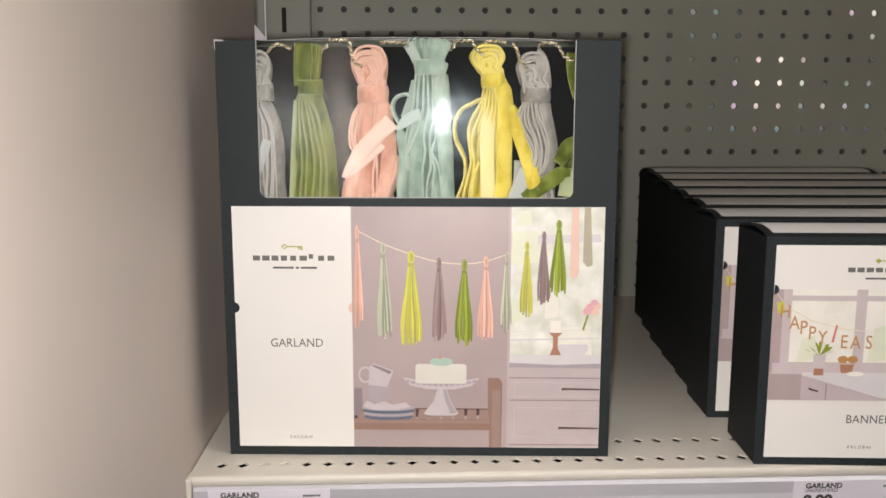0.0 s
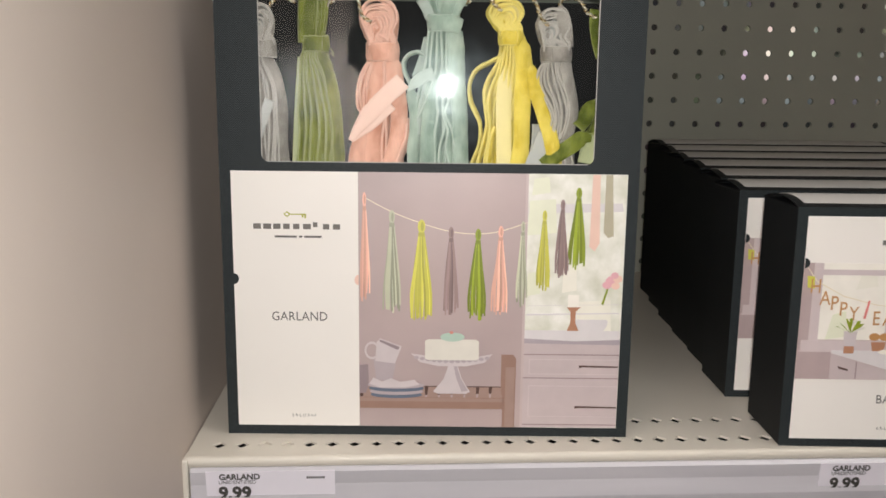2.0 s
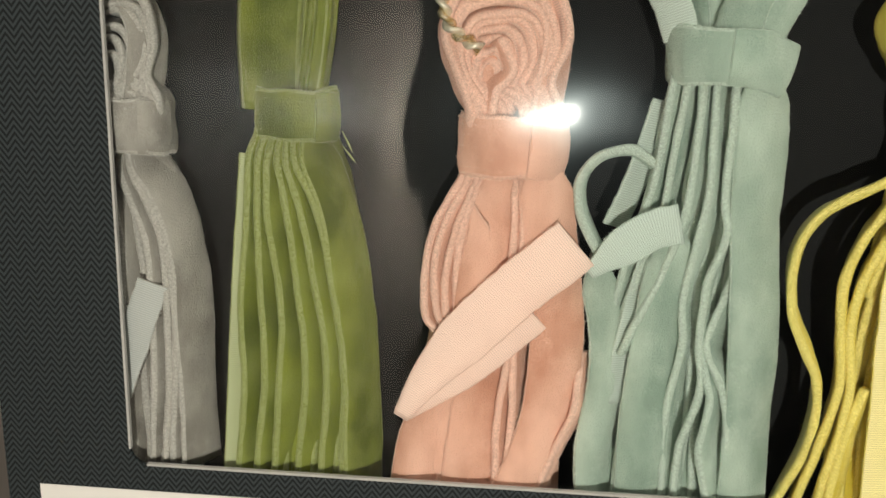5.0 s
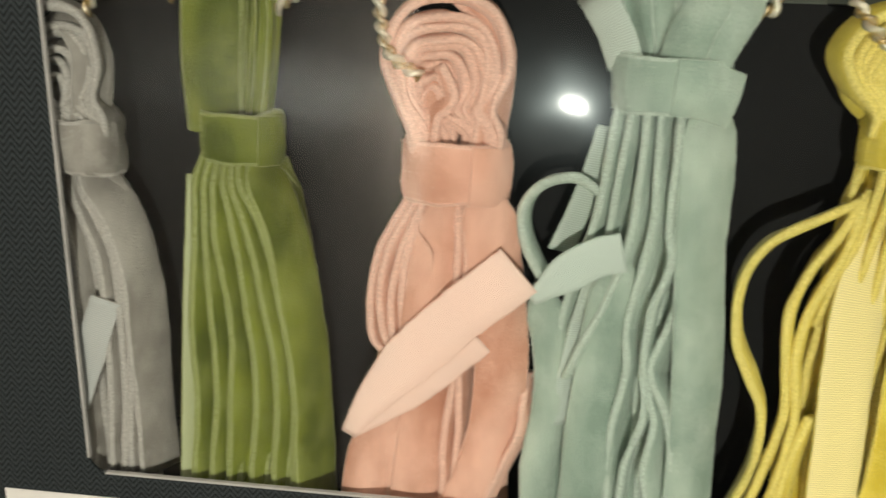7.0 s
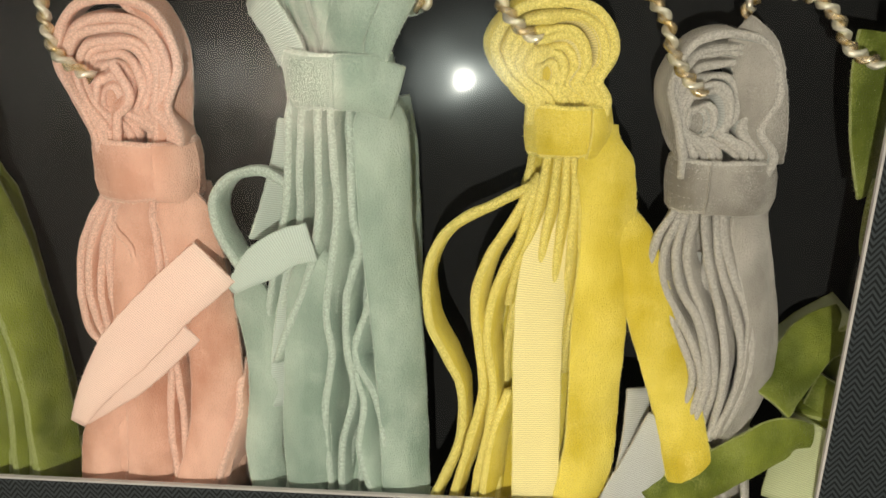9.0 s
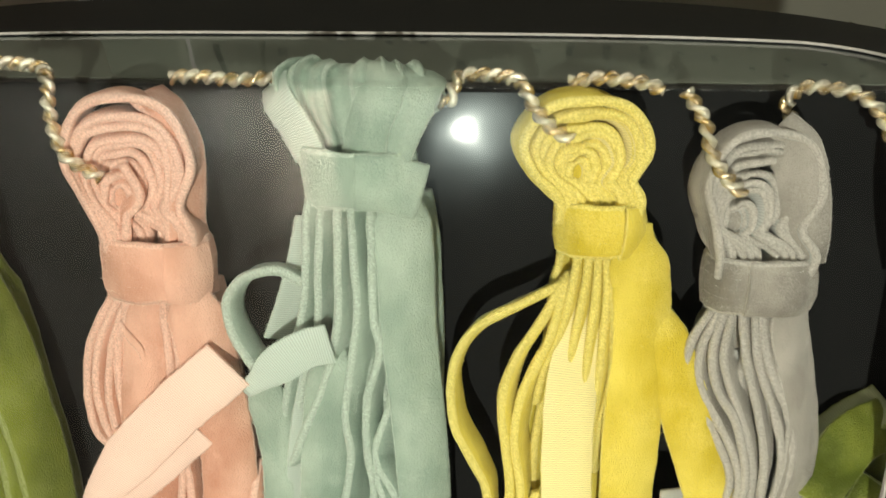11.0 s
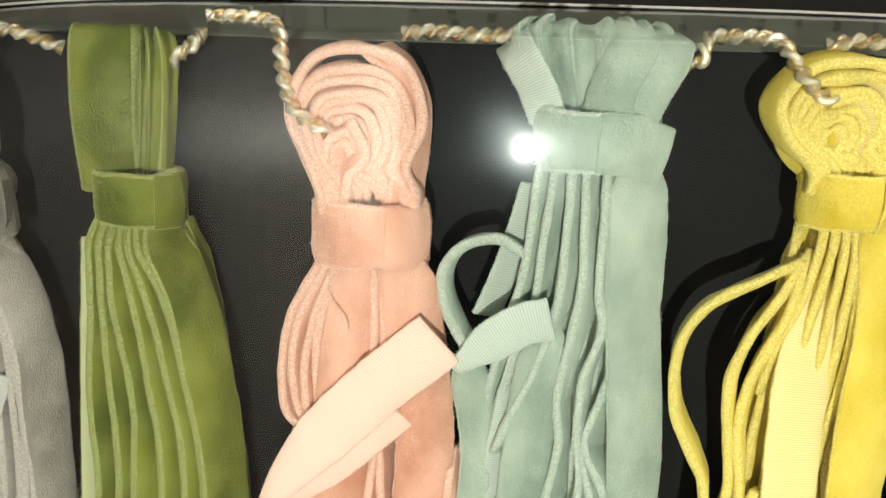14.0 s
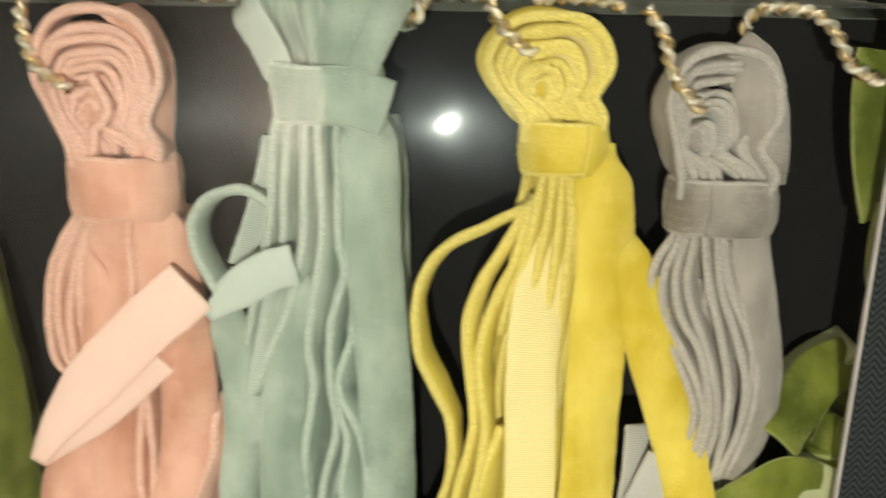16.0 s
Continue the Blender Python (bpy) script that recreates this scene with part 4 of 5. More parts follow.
def band(parent, mats, x, z0, z1, half, lean=0.0, depth=7.0, deep=5.2, seam=0.3):
    """The wrap: a snug, rumpled ring of ribbon, its edges rolled in, with its overlapping end."""
    bm = bmesh.new()
    rnd = random.Random(int(abs(x) * 53))
    hs = [0.04, 0.0, 0.06, 0.16, 0.32, 0.5, 0.68, 0.84, 0.94, 1.0, 0.96]
    tight = [0.60, 0.93, 0.985, 1.0, 1.015, 1.01, 1.015, 1.0, 0.985, 0.93, 0.60]
    n = 72
    rows = []
    for h, t in zip(hs, tight):
        r = []
        for k in range(n):
            a = 2 * math.pi * k / n
            puff = t + 0.055 * noise.noise((x * 0.3 + 2.4 * math.cos(a), 2.4 * math.sin(a), h * 2.2 + x)) + 0.03 * noise.noise((x + 6 * math.cos(a), 6 * math.sin(a), h * 1.2))
            sx = math.copysign(abs(math.cos(a)) ** 0.8, math.cos(a))
            sag = 0.45 * noise.noise((x + 2 * math.cos(a), 2 * math.sin(a), 1.0 + (h > 0.5))) - 0.5 * abs(math.sin(a)) * (h - 0.5)
            r.append(Vector((x + lean * (h - 0.5) + half * puff * sx, depth - deep * puff * math.sin(a), z0 + (z1 - z0) * h + sag)))
        rows.append(r)
    grid = [[bm.verts.new(v / 1000) for v in r] for r in rows]
    for i in range(len(hs) - 1):
        for k in range(n):
            m = (k + 1) % n
            f = bm.faces.new((grid[i][k], grid[i][m], grid[i + 1][m], grid[i + 1][k]))
            f.material_index = 1 if i in (0, 1, len(hs) - 2, len(hs) - 3) else 0
    bmesh.ops.recalc_face_normals(bm, faces=bm.faces)
    mid = Vector((x, depth, (z0 + z1) / 2))
    for q in range(int(half * 110)):
        k, i = rnd.randrange(n // 2), rnd.randrange(1, len(hs) - 1)
        if rnd.random() < 0.55:
            i = rnd.choice((1, len(hs) - 2))
        p = rows[i][k].lerp(rows[i][k + 1], rnd.random())
        out = Vector(((p.x - mid.x) / half, (p.y - mid.y) / deep, 0)).normalized()
        if i in (1, len(hs) - 2):
            out = out * 0.4 + Vector((0, 0, -1 if i == 1 else 1))
        hair(bm, rnd, p, out, rnd.uniform(0.15, 0.42), 0.055, 3)
    part("band", bm, mats, parent, smooth=True)
    w = z1 - z0
    zc = (z0 + z1) / 2
    rows = []
    for s in (seam, seam * 0.6 + 0.38, seam * 0.25 + 0.72, 0.97):
        rows.append((x + half * s, zc - 0.3 * s, depth - deep * (1 - abs(s) ** 2.7) ** 0.5 - 0.25, 2))
    ribbon("band_end", rows, w * 0.95, mats, parent, thick=0.6)


def head(parent, mats, x, z, half, rise, neck, bx, n=6, swirl=0.0, depth=2.6, width=8.6):
    """Nested loops seen on their edges, uneven as folded velvet."""
    rnd = random.Random(round(x * 10))
    half, rise = half - 0.9, rise - 0.9
    half0, rise0, depth0 = half, rise, depth
    for k in range(n):
        s = 1 - k / (n + 0.4)
        c = x + swirl * (1 - s) + rnd.uniform(-0.5, 0.5) * (k > 0)
        half, rise, depth = half0 * (1 + rnd.uniform(-0.07, 0.05) * (k > 0)), rise0 * (1 + rnd.uniform(-0.06, 0.03) * (k > 0)), depth0 + rnd.uniform(0, 1.3) * (k > 0) + 0.15 * k
        ribbon("loop", [(bx - neck * 0.82 * s, z - 2.4, depth + 0.6, 90), (bx - neck * 0.90 * s, z + rise * 0.06, depth, 88), (c - half * 0.80 * s, z + rise * 0.30 * (0.55 + 0.45 * s), depth, 82), (c - half * s, z + rise * 0.60 * (0.35 + 0.65 * s), depth, 80),
                        (c - half * 0.62 * s, z + rise * 0.92 * (0.28 + 0.72 * s), depth, 84), (c + half * 0.05 * s, z + rise * (0.25 + 0.75 * s), depth, 86),
                        (c + half * 0.70 * s, z + rise * 0.88 * (0.28 + 0.72 * s), depth, 108), (c + half * s, z + rise * 0.55 * (0.35 + 0.65 * s), depth, 106), (c + half * 0.78 * s, z + rise * 0.26 * (0.55 + 0.45 * s), depth, 100),
                        (bx + neck * 0.90 * s, z + rise * 0.06, depth, 92), (bx + neck * 0.82 * s, z - 2.4, depth + 0.6, 90)], width - 0.5 * (k % 2) - (2.6, 1.2, 0)[min(k, 2)], mats, parent, thick=0.95 * half0 / (n + 0.4), steps=5)
    # filler ball added behind the loops, so that dark gaps show velvet
    bm = bmesh.new()
    bmesh.ops.create_uvsphere(bm, u_segments=20, v_segments=12, radius=1)
    for v in bm.verts:
        v.co = Vector(((x + swirl * 0.4 + half0 * 0.74 * v.co.x * (1 - 0.25 * max(0, -v.co.z))) / 1000, (9.0 + 3.8 * v.co.y) / 1000, (z + rise0 * 0.24 + rise0 * 0.36 * v.co.z) / 1000))
    part("loop_filler", bm, mats, parent, smooth=True)


def fan(parent, mats, n, top, low, z0, z1, seed, depth=6.0, turn=(62, 84), bend=1.0, width=9.0):
    """Hanging ribbons seen mostly edge-on, spread between two spans."""
    rnd = random.Random(seed)
    for k in range(n):
        u = (k + 0.5) / n
        xa, xb = top[0] + (top[1] - top[0]) * u, low[0] + (low[1] - low[0]) * u
        a = rnd.uniform(*turn)
        w1, w2 = rnd.uniform(-bend, bend), rnd.uniform(-bend, bend)
        d = depth + rnd.uniform(-1.0, 1.0)
        ribbon("strand", [(xa, z0 + 2, d, a), (xa * 0.72 + xb * 0.28 + w1, z0 * 0.7 + z1 * 0.3, d, a + rnd.uniform(-6, 6)), (xa * 0.3 + xb * 0.7 + w2, z0 * 0.35 + z1 * 0.65, d, a + rnd.uniform(-8, 8)), (xb, z1, min(d, 2.4), a)], width, mats, parent, thick=0.9)


def pleats(parent, mats, rows, folds, seed, deep=1.5, depth=4.2):
    """A gathered, flared head: rows of (z, left, right, set back); the pleats deepen upwards and the top rolls away."""
    bm = bmesh.new()
    uvl = bm.loops.layers.uv.new("run")
    pts = spline(rows, 6)
    n = folds * 12
    ph = seed * 1.7
    grid = []
    for j, (z, xa, xb, back) in enumerate(pts):
        v = j / (len(pts) - 1)
        line = []
        for i in range(n + 1):
            u = i / n
            w = u + 0.055 * math.sin(u * 9 + ph) + 0.02 * v * math.sin(u * 17 + ph)
            wave = math.sin(w * folds * 2 * math.pi + 0.8 * math.sin(v * 3 + u * 5))
            d = depth + back + deep * (0.45 + 0.55 * v) * (1 - abs(wave) ** 0.6 * (1 if wave > 0 else -1)) * 0.8 + 2.2 * (2 * u - 1) ** 4
            line.append(bm.verts.new(((xa + (xb - xa) * u + 0.25 * wave) / 1000, d / 1000, (z + min(1, deep / 1.5) * v * (0.4 * wave + 0.4 * math.sin(u * 13 + ph) + 0.25 * math.sin(u * 47 + ph))) / 1000)))
        grid.append(line)
    for a, b in zip(grid, grid[1:]):
        for i in range(n):
            f = bm.faces.new((a[i], a[i + 1], b[i + 1], b[i]))
            f.material_index = 1 if (i in (0, n - 1) if folds == 1 else i % 12 in (2, 3)) else 0
    bmesh.ops.recalc_face_normals(bm, faces=bm.faces)
    bmesh.ops.solidify(bm, geom=bm.faces[:], thickness=0.0005)
    rnd = random.Random(seed)
    spots = [v.co * 1000 for line in grid for v in line]
    for q in range(len(spots) // 2):
        base = rnd.choice(spots)
        hair(bm, rnd, base, Vector((0, -1, 0.3)), rnd.uniform(0.15, 0.4), 0.04, 3)
    part("gathered_head", bm, mats, parent, smooth=True)


def tassel(label):
    return tagged(empty("tassel"), label, "tassel", "tassels of the garland")


grey_left = tassel("grey velvet ribbon tassel hanging behind the window")
head(grey_left, GREYR, -51.6, 217.0, 7.4, 20.4, 5.2, -49.2, n=6, swirl=-3.0)
band(grey_left, GREYR, -49.3, 209.2, 218.6, 5.7, lean=-1.0)
fan(grey_left, GREYR, 5, (-55.4, -47.3), (-57.5, -43.8), 206.8, 148.4, 11, depth=6.5)
ribbon("strand", [(-52.8, 211, 5.8, 66), (-52.8, 207, 4.6, 66), (-51.4, 198.8, 4.2, 66), (-50.9, 191.9, 3.7, 66), (-51.5, 182.6, 3.3, 66), (-51.6, 167.6, 2.8, 66), (-51.8, 153.5, 2.4, 66)], 8.4, GREYR, grey_left, thick=0.85)
ribbon("strand", [(-51.3, 211.5, 5.6, 66), (-51.3, 207.5, 4.4, 66), (-48.9, 200.1, 4.0, 66), (-46.5, 193.3, 3.6, 66), (-45.9, 183.1, 3.2, 66), (-46.5, 168.1, 2.8, 66), (-46.8, 153.5, 2.4, 66)], 8.4, GREYR, grey_left, thick=0.85)
ribbon("strand", [(-49.7, 212, 5.4, 68), (-49.7, 208, 4.2, 68), (-46.6, 201.2, 3.8, 68), (-43.9, 193.5, 3.5, 68), (-43.3, 182.3, 3.1, 68), (-43.9, 168.4, 2.8, 68), (-44.6, 153.4, 2.4, 68)], 8.4, GREYR, grey_left, thick=0.85)
ribbon("strand", [(-49.3, 212.4, 5.4, 66), (-49.3, 208.4, 4.2, 66), (-45.8, 201.3, 3.8, 66), (-43, 193.6, 3.5, 66), (-42.1, 183.5, 3.1, 66), (-42.5, 168.6, 2.8, 66), (-43.4, 153.3, 2.4, 66)], 8.4, GREYR, grey_left, thick=0.85)
ribbon("strand", [(-48.9, 212.8, 5.4, 56), (-48.9, 208.8, 4.2, 56), (-44.8, 202.3, 3.8, 56), (-42.1, 192.7, 3.4, 56), (-41.1, 181.5, 3.0, 56), (-41, 168.8, 2.6, 56), (-40.5, 153.2, 2.2, 56)], 8, GREYR, grey_left)
ribbon("strand", [(-47, 187.3, 3.0, 6), (-49.7, 179.8, 2.8, 6), (-51.8, 173.2, 2.6, 6), (-53.1, 166.3, 2.4, 6)], 5.4, GREYR, grey_left, face=2, end=0.5)
green = tassel("olive green velvet ribbon tassel hanging behind the window")
pleats(green, GREENR, [(217.1, -32.1, -21.7, 1.5), (227.2, -32.1, -20.9, 0), (234.8, -31.7, -20.3, -0.4), (238.9, -31.5, -20.3, 0), (241.0, -31.6, -20.9, 1.4), (241.6, -32.0, -22.3, 4), (241.3, -32.7, -24.2, 7)], 1, 1, deep=0.3, depth=3.4)
pleats(green, GREENR, [(217.0, -23.7, -18.3, 2.5), (227.3, -21.9, -16.3, 0.6), (234.9, -21.1, -15.6, 0.2), (238.6, -21.1, -16.0, 0.8), (240.4, -21.7, -17.2, 2.6), (240.8, -23.0, -19.1, 6)], 3, 2, deep=1.2, depth=3.6)
band(green, GREENR, -22.4, 212.4, 220.9, 6.9, lean=-0.3, seam=0.55)
fan(green, GREENR, 6, (-30.2, -16.7), (-34.6, -7.8), 210.1, 147.0, 21, depth=6.5)
ribbon("strand", [(-27.9, 214.8, 5.4, 58), (-27.9, 210.8, 4.2, 58), (-28.9, 198.5, 3.8, 58), (-29.6, 184.5, 3.3, 58), (-29.7, 169.9, 2.9, 58), (-30.6, 152.1, 2.4, 58), (-30.6, 146.1, 2.4, 58)], 8.8, GREENR, green, thick=0.85)
ribbon("strand", [(-26.4, 214.9, 5.3, 60), (-26.4, 210.9, 4.1, 60), (-27.1, 200.6, 3.7, 60), (-26.4, 188.9, 3.2, 60), (-25.9, 175.7, 2.8, 60), (-27.4, 152.5, 2.4, 60), (-27.4, 146.5, 2.4, 60)], 8.8, GREENR, green, thick=0.85)
ribbon("strand", [(-25, 215, 5.2, 60), (-25, 211, 4.0, 60), (-24.9, 200.8, 3.6, 60), (-23.7, 189.2, 3.2, 60), (-22.8, 176, 2.8, 60), (-24.7, 152.8, 2.4, 60), (-24.7, 146.8, 2.4, 60)], 8.8, GREENR, green, thick=0.85)
ribbon("strand", [(-23.5, 214.9, 5.1, 60), (-23.5, 210.9, 3.9, 60), (-22.1, 201, 3.5, 60), (-20.2, 189.5, 3.1, 60), (-18.8, 176.4, 2.8, 60), (-19.9, 153.4, 2.4, 60), (-19.9, 147.4, 2.4, 60)], 8.8, GREENR, green, thick=0.85)
ribbon("strand", [(-22.2, 214.8, 5.0, 60), (-22.2, 210.8, 3.8, 60), (-19.7, 201.2, 3.4, 60), (-17.3, 189.7, 3.1, 60), (-15.2, 177.8, 2.8, 60), (-15.8, 153.4, 2.4, 60), (-15.8, 147.4, 2.4, 60)], 8.8, GREENR, green, thick=0.85)
ribbon("strand", [(-21.1, 214.7, 4.9, 62), (-21.1, 210.7, 3.7, 62), (-17.2, 201.4, 3.4, 62), (-14.3, 190, 3.0, 62), (-12.5, 177, 2.7, 62), (-12.1, 153.8, 2.4, 62), (-12.1, 147.8, 2.4, 62)], 8.8, GREENR, green, thick=0.85)
ribbon("strand", [(-19.2, 214.6, 5.0, 52), (-19.2, 210.6, 3.8, 52), (-15.3, 199.6, 3.3, 52), (-12.9, 186.2, 2.9, 52), (-11.4, 172, 2.5, 52), (-10.8, 154.3, 2.0, 52), (-10.8, 148.3, 2.0, 52)], 8.8, GREENR, green)
ribbon("strand", [(-30, 209.6, 6.0, 30), (-31.5, 190, 5.0, 30), (-32.7, 169, 4.0, 30), (-33.5, 151.3, 3.0, 30), (-33.5, 145.3, 3.0, 30)], 5, GREENR, green, face=2)
peach = tassel("peach velvet ribbon tassel with a pale woven ribbon folded across")
head(peach, PINKR, 10.8, 218.0, 10.3, 22.4, 8.0, 12.8, n=9, swirl=-4.2)
ribbon("loop", [(8.2, 217.6, 3.2, 62), (9.0, 222.1, 3, 60), (11.4, 224.8, 3, 60), (9.6, 229.2, 3.2, 64)], 6, PINKR, peach, thick=0.9)
band(peach, PINKR, 12.9, 207.7, 217.9, 8.8, seam=0.3)
fan(peach, PINKR, 6, (5.5, 20.7), (-2.4, 24.6), 206.4, 149.2, 31, depth=6.5)
ribbon("strand", [(5.8, 210.5, 4.8, 74), (5.8, 206.5, 3.6, 74), (1.9, 199, 3.5, 74), (0.3, 191.8, 3.5, 74), (0.8, 184.3, 3.5, 74), (3, 181.7, 3.4, 74)], 8.5, PINKR, peach, thick=0.85)
ribbon("strand", [(6.8, 210.6, 4.7, 74), (6.8, 206.6, 3.5, 74), (3.6, 199.1, 3.5, 74), (2.2, 191.9, 3.5, 74), (2.6, 184.9, 3.4, 74), (4.1, 182.3, 3.4, 74)], 8.5, PINKR, peach, thick=0.85)
ribbon("strand", [(8, 210.4, 4.7, 76), (8, 206.4, 3.5, 76), (5.3, 199.2, 3.5, 76), (3.9, 191.9, 3.5, 76), (4.2, 185.5, 3.6, 76), (5.2, 182.2, 3.6, 76)], 8.5, PINKR, peach, thick=0.85)
ribbon("strand", [(8.9, 210.4, 4.8, 76), (8.9, 206.4, 3.6, 76), (6.8, 199.2, 3.6, 76), (5.7, 192.9, 3.7, 76), (5.5, 186.5, 3.8, 76), (6.2, 183.3, 3.8, 76)], 8.5, PINKR, peach, thick=0.85)
ribbon("strand", [(11.7, 210.5, 5.2, 8), (11.7, 206.5, 4.0, 8), (10.5, 198.2, 3.8, 8), (8.8, 186.8, 3.5, 8), (9.1, 171.3, 3.2, 8), (7, 148.3, 3.0, 8), (7, 142.3, 3.0, 8)], 8.6, PINKR, peach)
ribbon("strand", [(14.6, 211, 4.6, 72), (14.6, 207, 3.4, 72), (15.1, 200.6, 3.3, 72), (15.1, 191.4, 3.2, 72), (15.1, 180.7, 3.0, 72), (14.1, 167.1, 2.9, 72), (13.9, 148.8, 2.8, 72), (13.9, 142.8, 2.8, 72)], 8.5, PINKR, peach, thick=0.85)
ribbon("strand", [(16, 211, 4.6, 72), (16, 207, 3.4, 72), (16.4, 200.6, 3.3, 72), (16.3, 191.5, 3.2, 72), (16.3, 180.8, 3.0, 72), (16, 167.2, 2.9, 72), (16.1, 149, 2.8, 72), (16.1, 143, 2.8, 72)], 8.5, PINKR, peach, thick=0.85)
ribbon("strand", [(18.6, 211.3, 4.6, 10), (18.6, 207.3, 3.4, 10), (19.7, 199.7, 3.2, 10), (21.2, 189.6, 3.1, 10), (22, 178.9, 2.9, 10), (21.2, 167.6, 2.7, 10), (18.4, 156.8, 2.6, 10), (15.3, 148.6, 2.4, 10), (15.3, 142.6, 2.4, 10)], 9.2, PINKR, peach)
ribbon("strand", [(5.6, 181.5, 5.4, 6), (5.6, 177.5, 4.2, 6), (1.6, 166.7, 3.6, 6), (-0.7, 159.1, 3.0, 6), (-1.6, 148.2, 2.4, 6), (-1.6, 142.2, 2.4, 6)], 8.4, PINKR, peach)
ribbon("strand", [(5.6, 179.4, 4.8, 4), (4.1, 165.7, 4.4, 4), (2.1, 147.2, 4.0, 4), (2.1, 141.2, 4.0, 4)], 7, PINKR, peach)
ribbon("strand", [(26.9, 177.7, 3.8, 70), (26.9, 173.7, 2.6, 70), (26.9, 168, 2.5, 70), (24.1, 160.8, 2.5, 70), (20, 149.5, 2.4, 70), (20, 143.5, 2.4, 70)], 8, PINKR, peach, thick=0.85)
ribbon("strand", [(24, 197.9, 2.2, 0), (19.8, 194.1, 2.1, 0), (15.5, 190.3, 2.0, 0), (7.1, 181.5, 2.0, 0), (0.4, 173.1, 1.9, 0), (-3.9, 166, 1.8, 0)], 9.4, PINKR, peach, face=2, end=0.3, label="pale ribbed back of the peach ribbon")
ribbon("strand", [(18.1, 185.3, 2.8, 0), (14.4, 181.8, 2.6, 0), (10.1, 177.7, 2.5, 0), (2.5, 171, 2.4, 0), (-2.8, 166.1, 2.2, 0)], 6, PINKR, peach, face=2, end=0.3)
sage = tassel("sage green velvet ribbon tassel with a curled loose ribbon")
pleats(sage, TEALR, [(229.2, 36.9, 52.6, 1.6), (232.9, 36.4, 53.0, 1.0), (236.6, 33.8, 54.6, 0.0), (240.2, 32.2, 55.2, -0.2), (242.6, 31.8, 54.8, 0.8), (243.8, 33.0, 54.0, 2.8), (243.9, 34.6, 52.9, 5.5)], 6, 3, deep=2.3)
ribbon("loop", [(49.2, 230.8, 3.8, 14), (50.9, 235.2, 3.0, 14), (52.8, 238.9, 3.0, 14), (54, 241.5, 5.4, 14), (54.3, 242.2, 9.0, 14)], 7.4, TEALR, sage)
ribbon("loop", [(45.9, 230.9, 3.4, 16), (46.9, 235.5, 2.6, 16), (48.6, 239.7, 2.6, 16), (49.6, 242.4, 5.0, 16), (50, 243.2, 8.6, 16)], 6.8, TEALR, sage)
ribbon("loop", [(38.2, 230.4, 5.0, 18), (36.3, 235, 4.2, 18), (34.1, 238.6, 4.2, 18), (32.9, 240.6, 6.6, 18), (32.7, 241, 10.2, 18)], 5.6, TEALR, sage, face=2)
ribbon("loop", [(47.9, 230.8, 5.2, 30), (50.2, 236.2, 4.4, 30), (53.5, 239.4, 4.4, 30), (56.2, 240.1, 10.4, 30)], 6.4, TEALR, sage)
band(sage, TEALR, 45.0, 223.3, 232.3, 8.7, seam=0.0, lean=-0.6)
ribbon("band_end", [(46.4, 227.9, 1.7, 0), (50.6, 227.2, 2.2, 4), (54.6, 225.9, 3.2, 8)], 8.4, TEALR, sage)
fan(sage, TEALR, 8, (38.2, 55.2), (27.9, 57.6), 222.2, 145.9, 41, depth=6.5)
ribbon("strand", [(38.8, 227.5, 5.2, 66), (38.8, 223.5, 4.0, 66), (38.1, 215.3, 4.4, 66), (37, 205.6, 4.8, 66), (35.3, 197.5, 5.2, 66), (32.6, 186.7, 5.6, 66), (31.1, 177.6, 6.0, 66)], 8.6, TEALR, sage, thick=0.85)
ribbon("strand", [(40.7, 227.6, 4.8, 68), (40.7, 223.6, 3.6, 68), (40.4, 215.4, 4.1, 68), (39.4, 204.8, 4.6, 68), (36.9, 194.5, 5.0, 68), (34.1, 183.5, 5.5, 68), (32.3, 172, 6.0, 68)], 8.6, TEALR, sage, thick=0.85)
ribbon("strand", [(42.9, 227.5, 4.6, 70), (42.9, 223.5, 3.4, 70), (43.1, 214.7, 3.4, 70), (42.9, 205.3, 3.3, 70), (40.7, 196.4, 3.3, 70), (37.1, 186.9, 3.2, 70), (34, 178.2, 3.2, 70)], 8.6, TEALR, sage, thick=0.85)
ribbon("strand", [(45.3, 227.4, 4.6, 68), (45.3, 223.4, 3.4, 68), (45.5, 214.8, 3.3, 68), (45.9, 206.4, 3.2, 68), (44.9, 197.6, 3.1, 68), (43.2, 188.3, 3.1, 68), (43.9, 179.8, 3.0, 68), (42.4, 166.2, 2.9, 68), (42.8, 150.5, 2.8, 68), (42.8, 144.5, 2.8, 68)], 8.6, TEALR, sage, thick=0.85)
ribbon("strand", [(47.8, 227.3, 4.5, 70), (47.8, 223.3, 3.3, 70), (48.4, 214.9, 3.2, 70), (48.5, 205.6, 3.1, 70), (49.1, 199.8, 3.0, 70), (46.7, 191.6, 3.0, 70), (46.7, 183.2, 2.9, 70), (47.6, 173.4, 2.8, 70), (44.9, 162.9, 2.7, 70), (45.1, 150.8, 2.6, 70), (45.1, 144.8, 2.6, 70)], 8.6, TEALR, sage, thick=0.85)
ribbon("strand", [(51.6, 227, 4.8, 16), (51.6, 223, 3.6, 16), (52, 214.1, 3.4, 16), (52.4, 202.8, 3.1, 16), (53.7, 188.8, 2.9, 16), (54.7, 173.8, 2.6, 16), (55.3, 151.6, 2.4, 16), (55.3, 145.6, 2.4, 16)], 8.8, TEALR, sage)
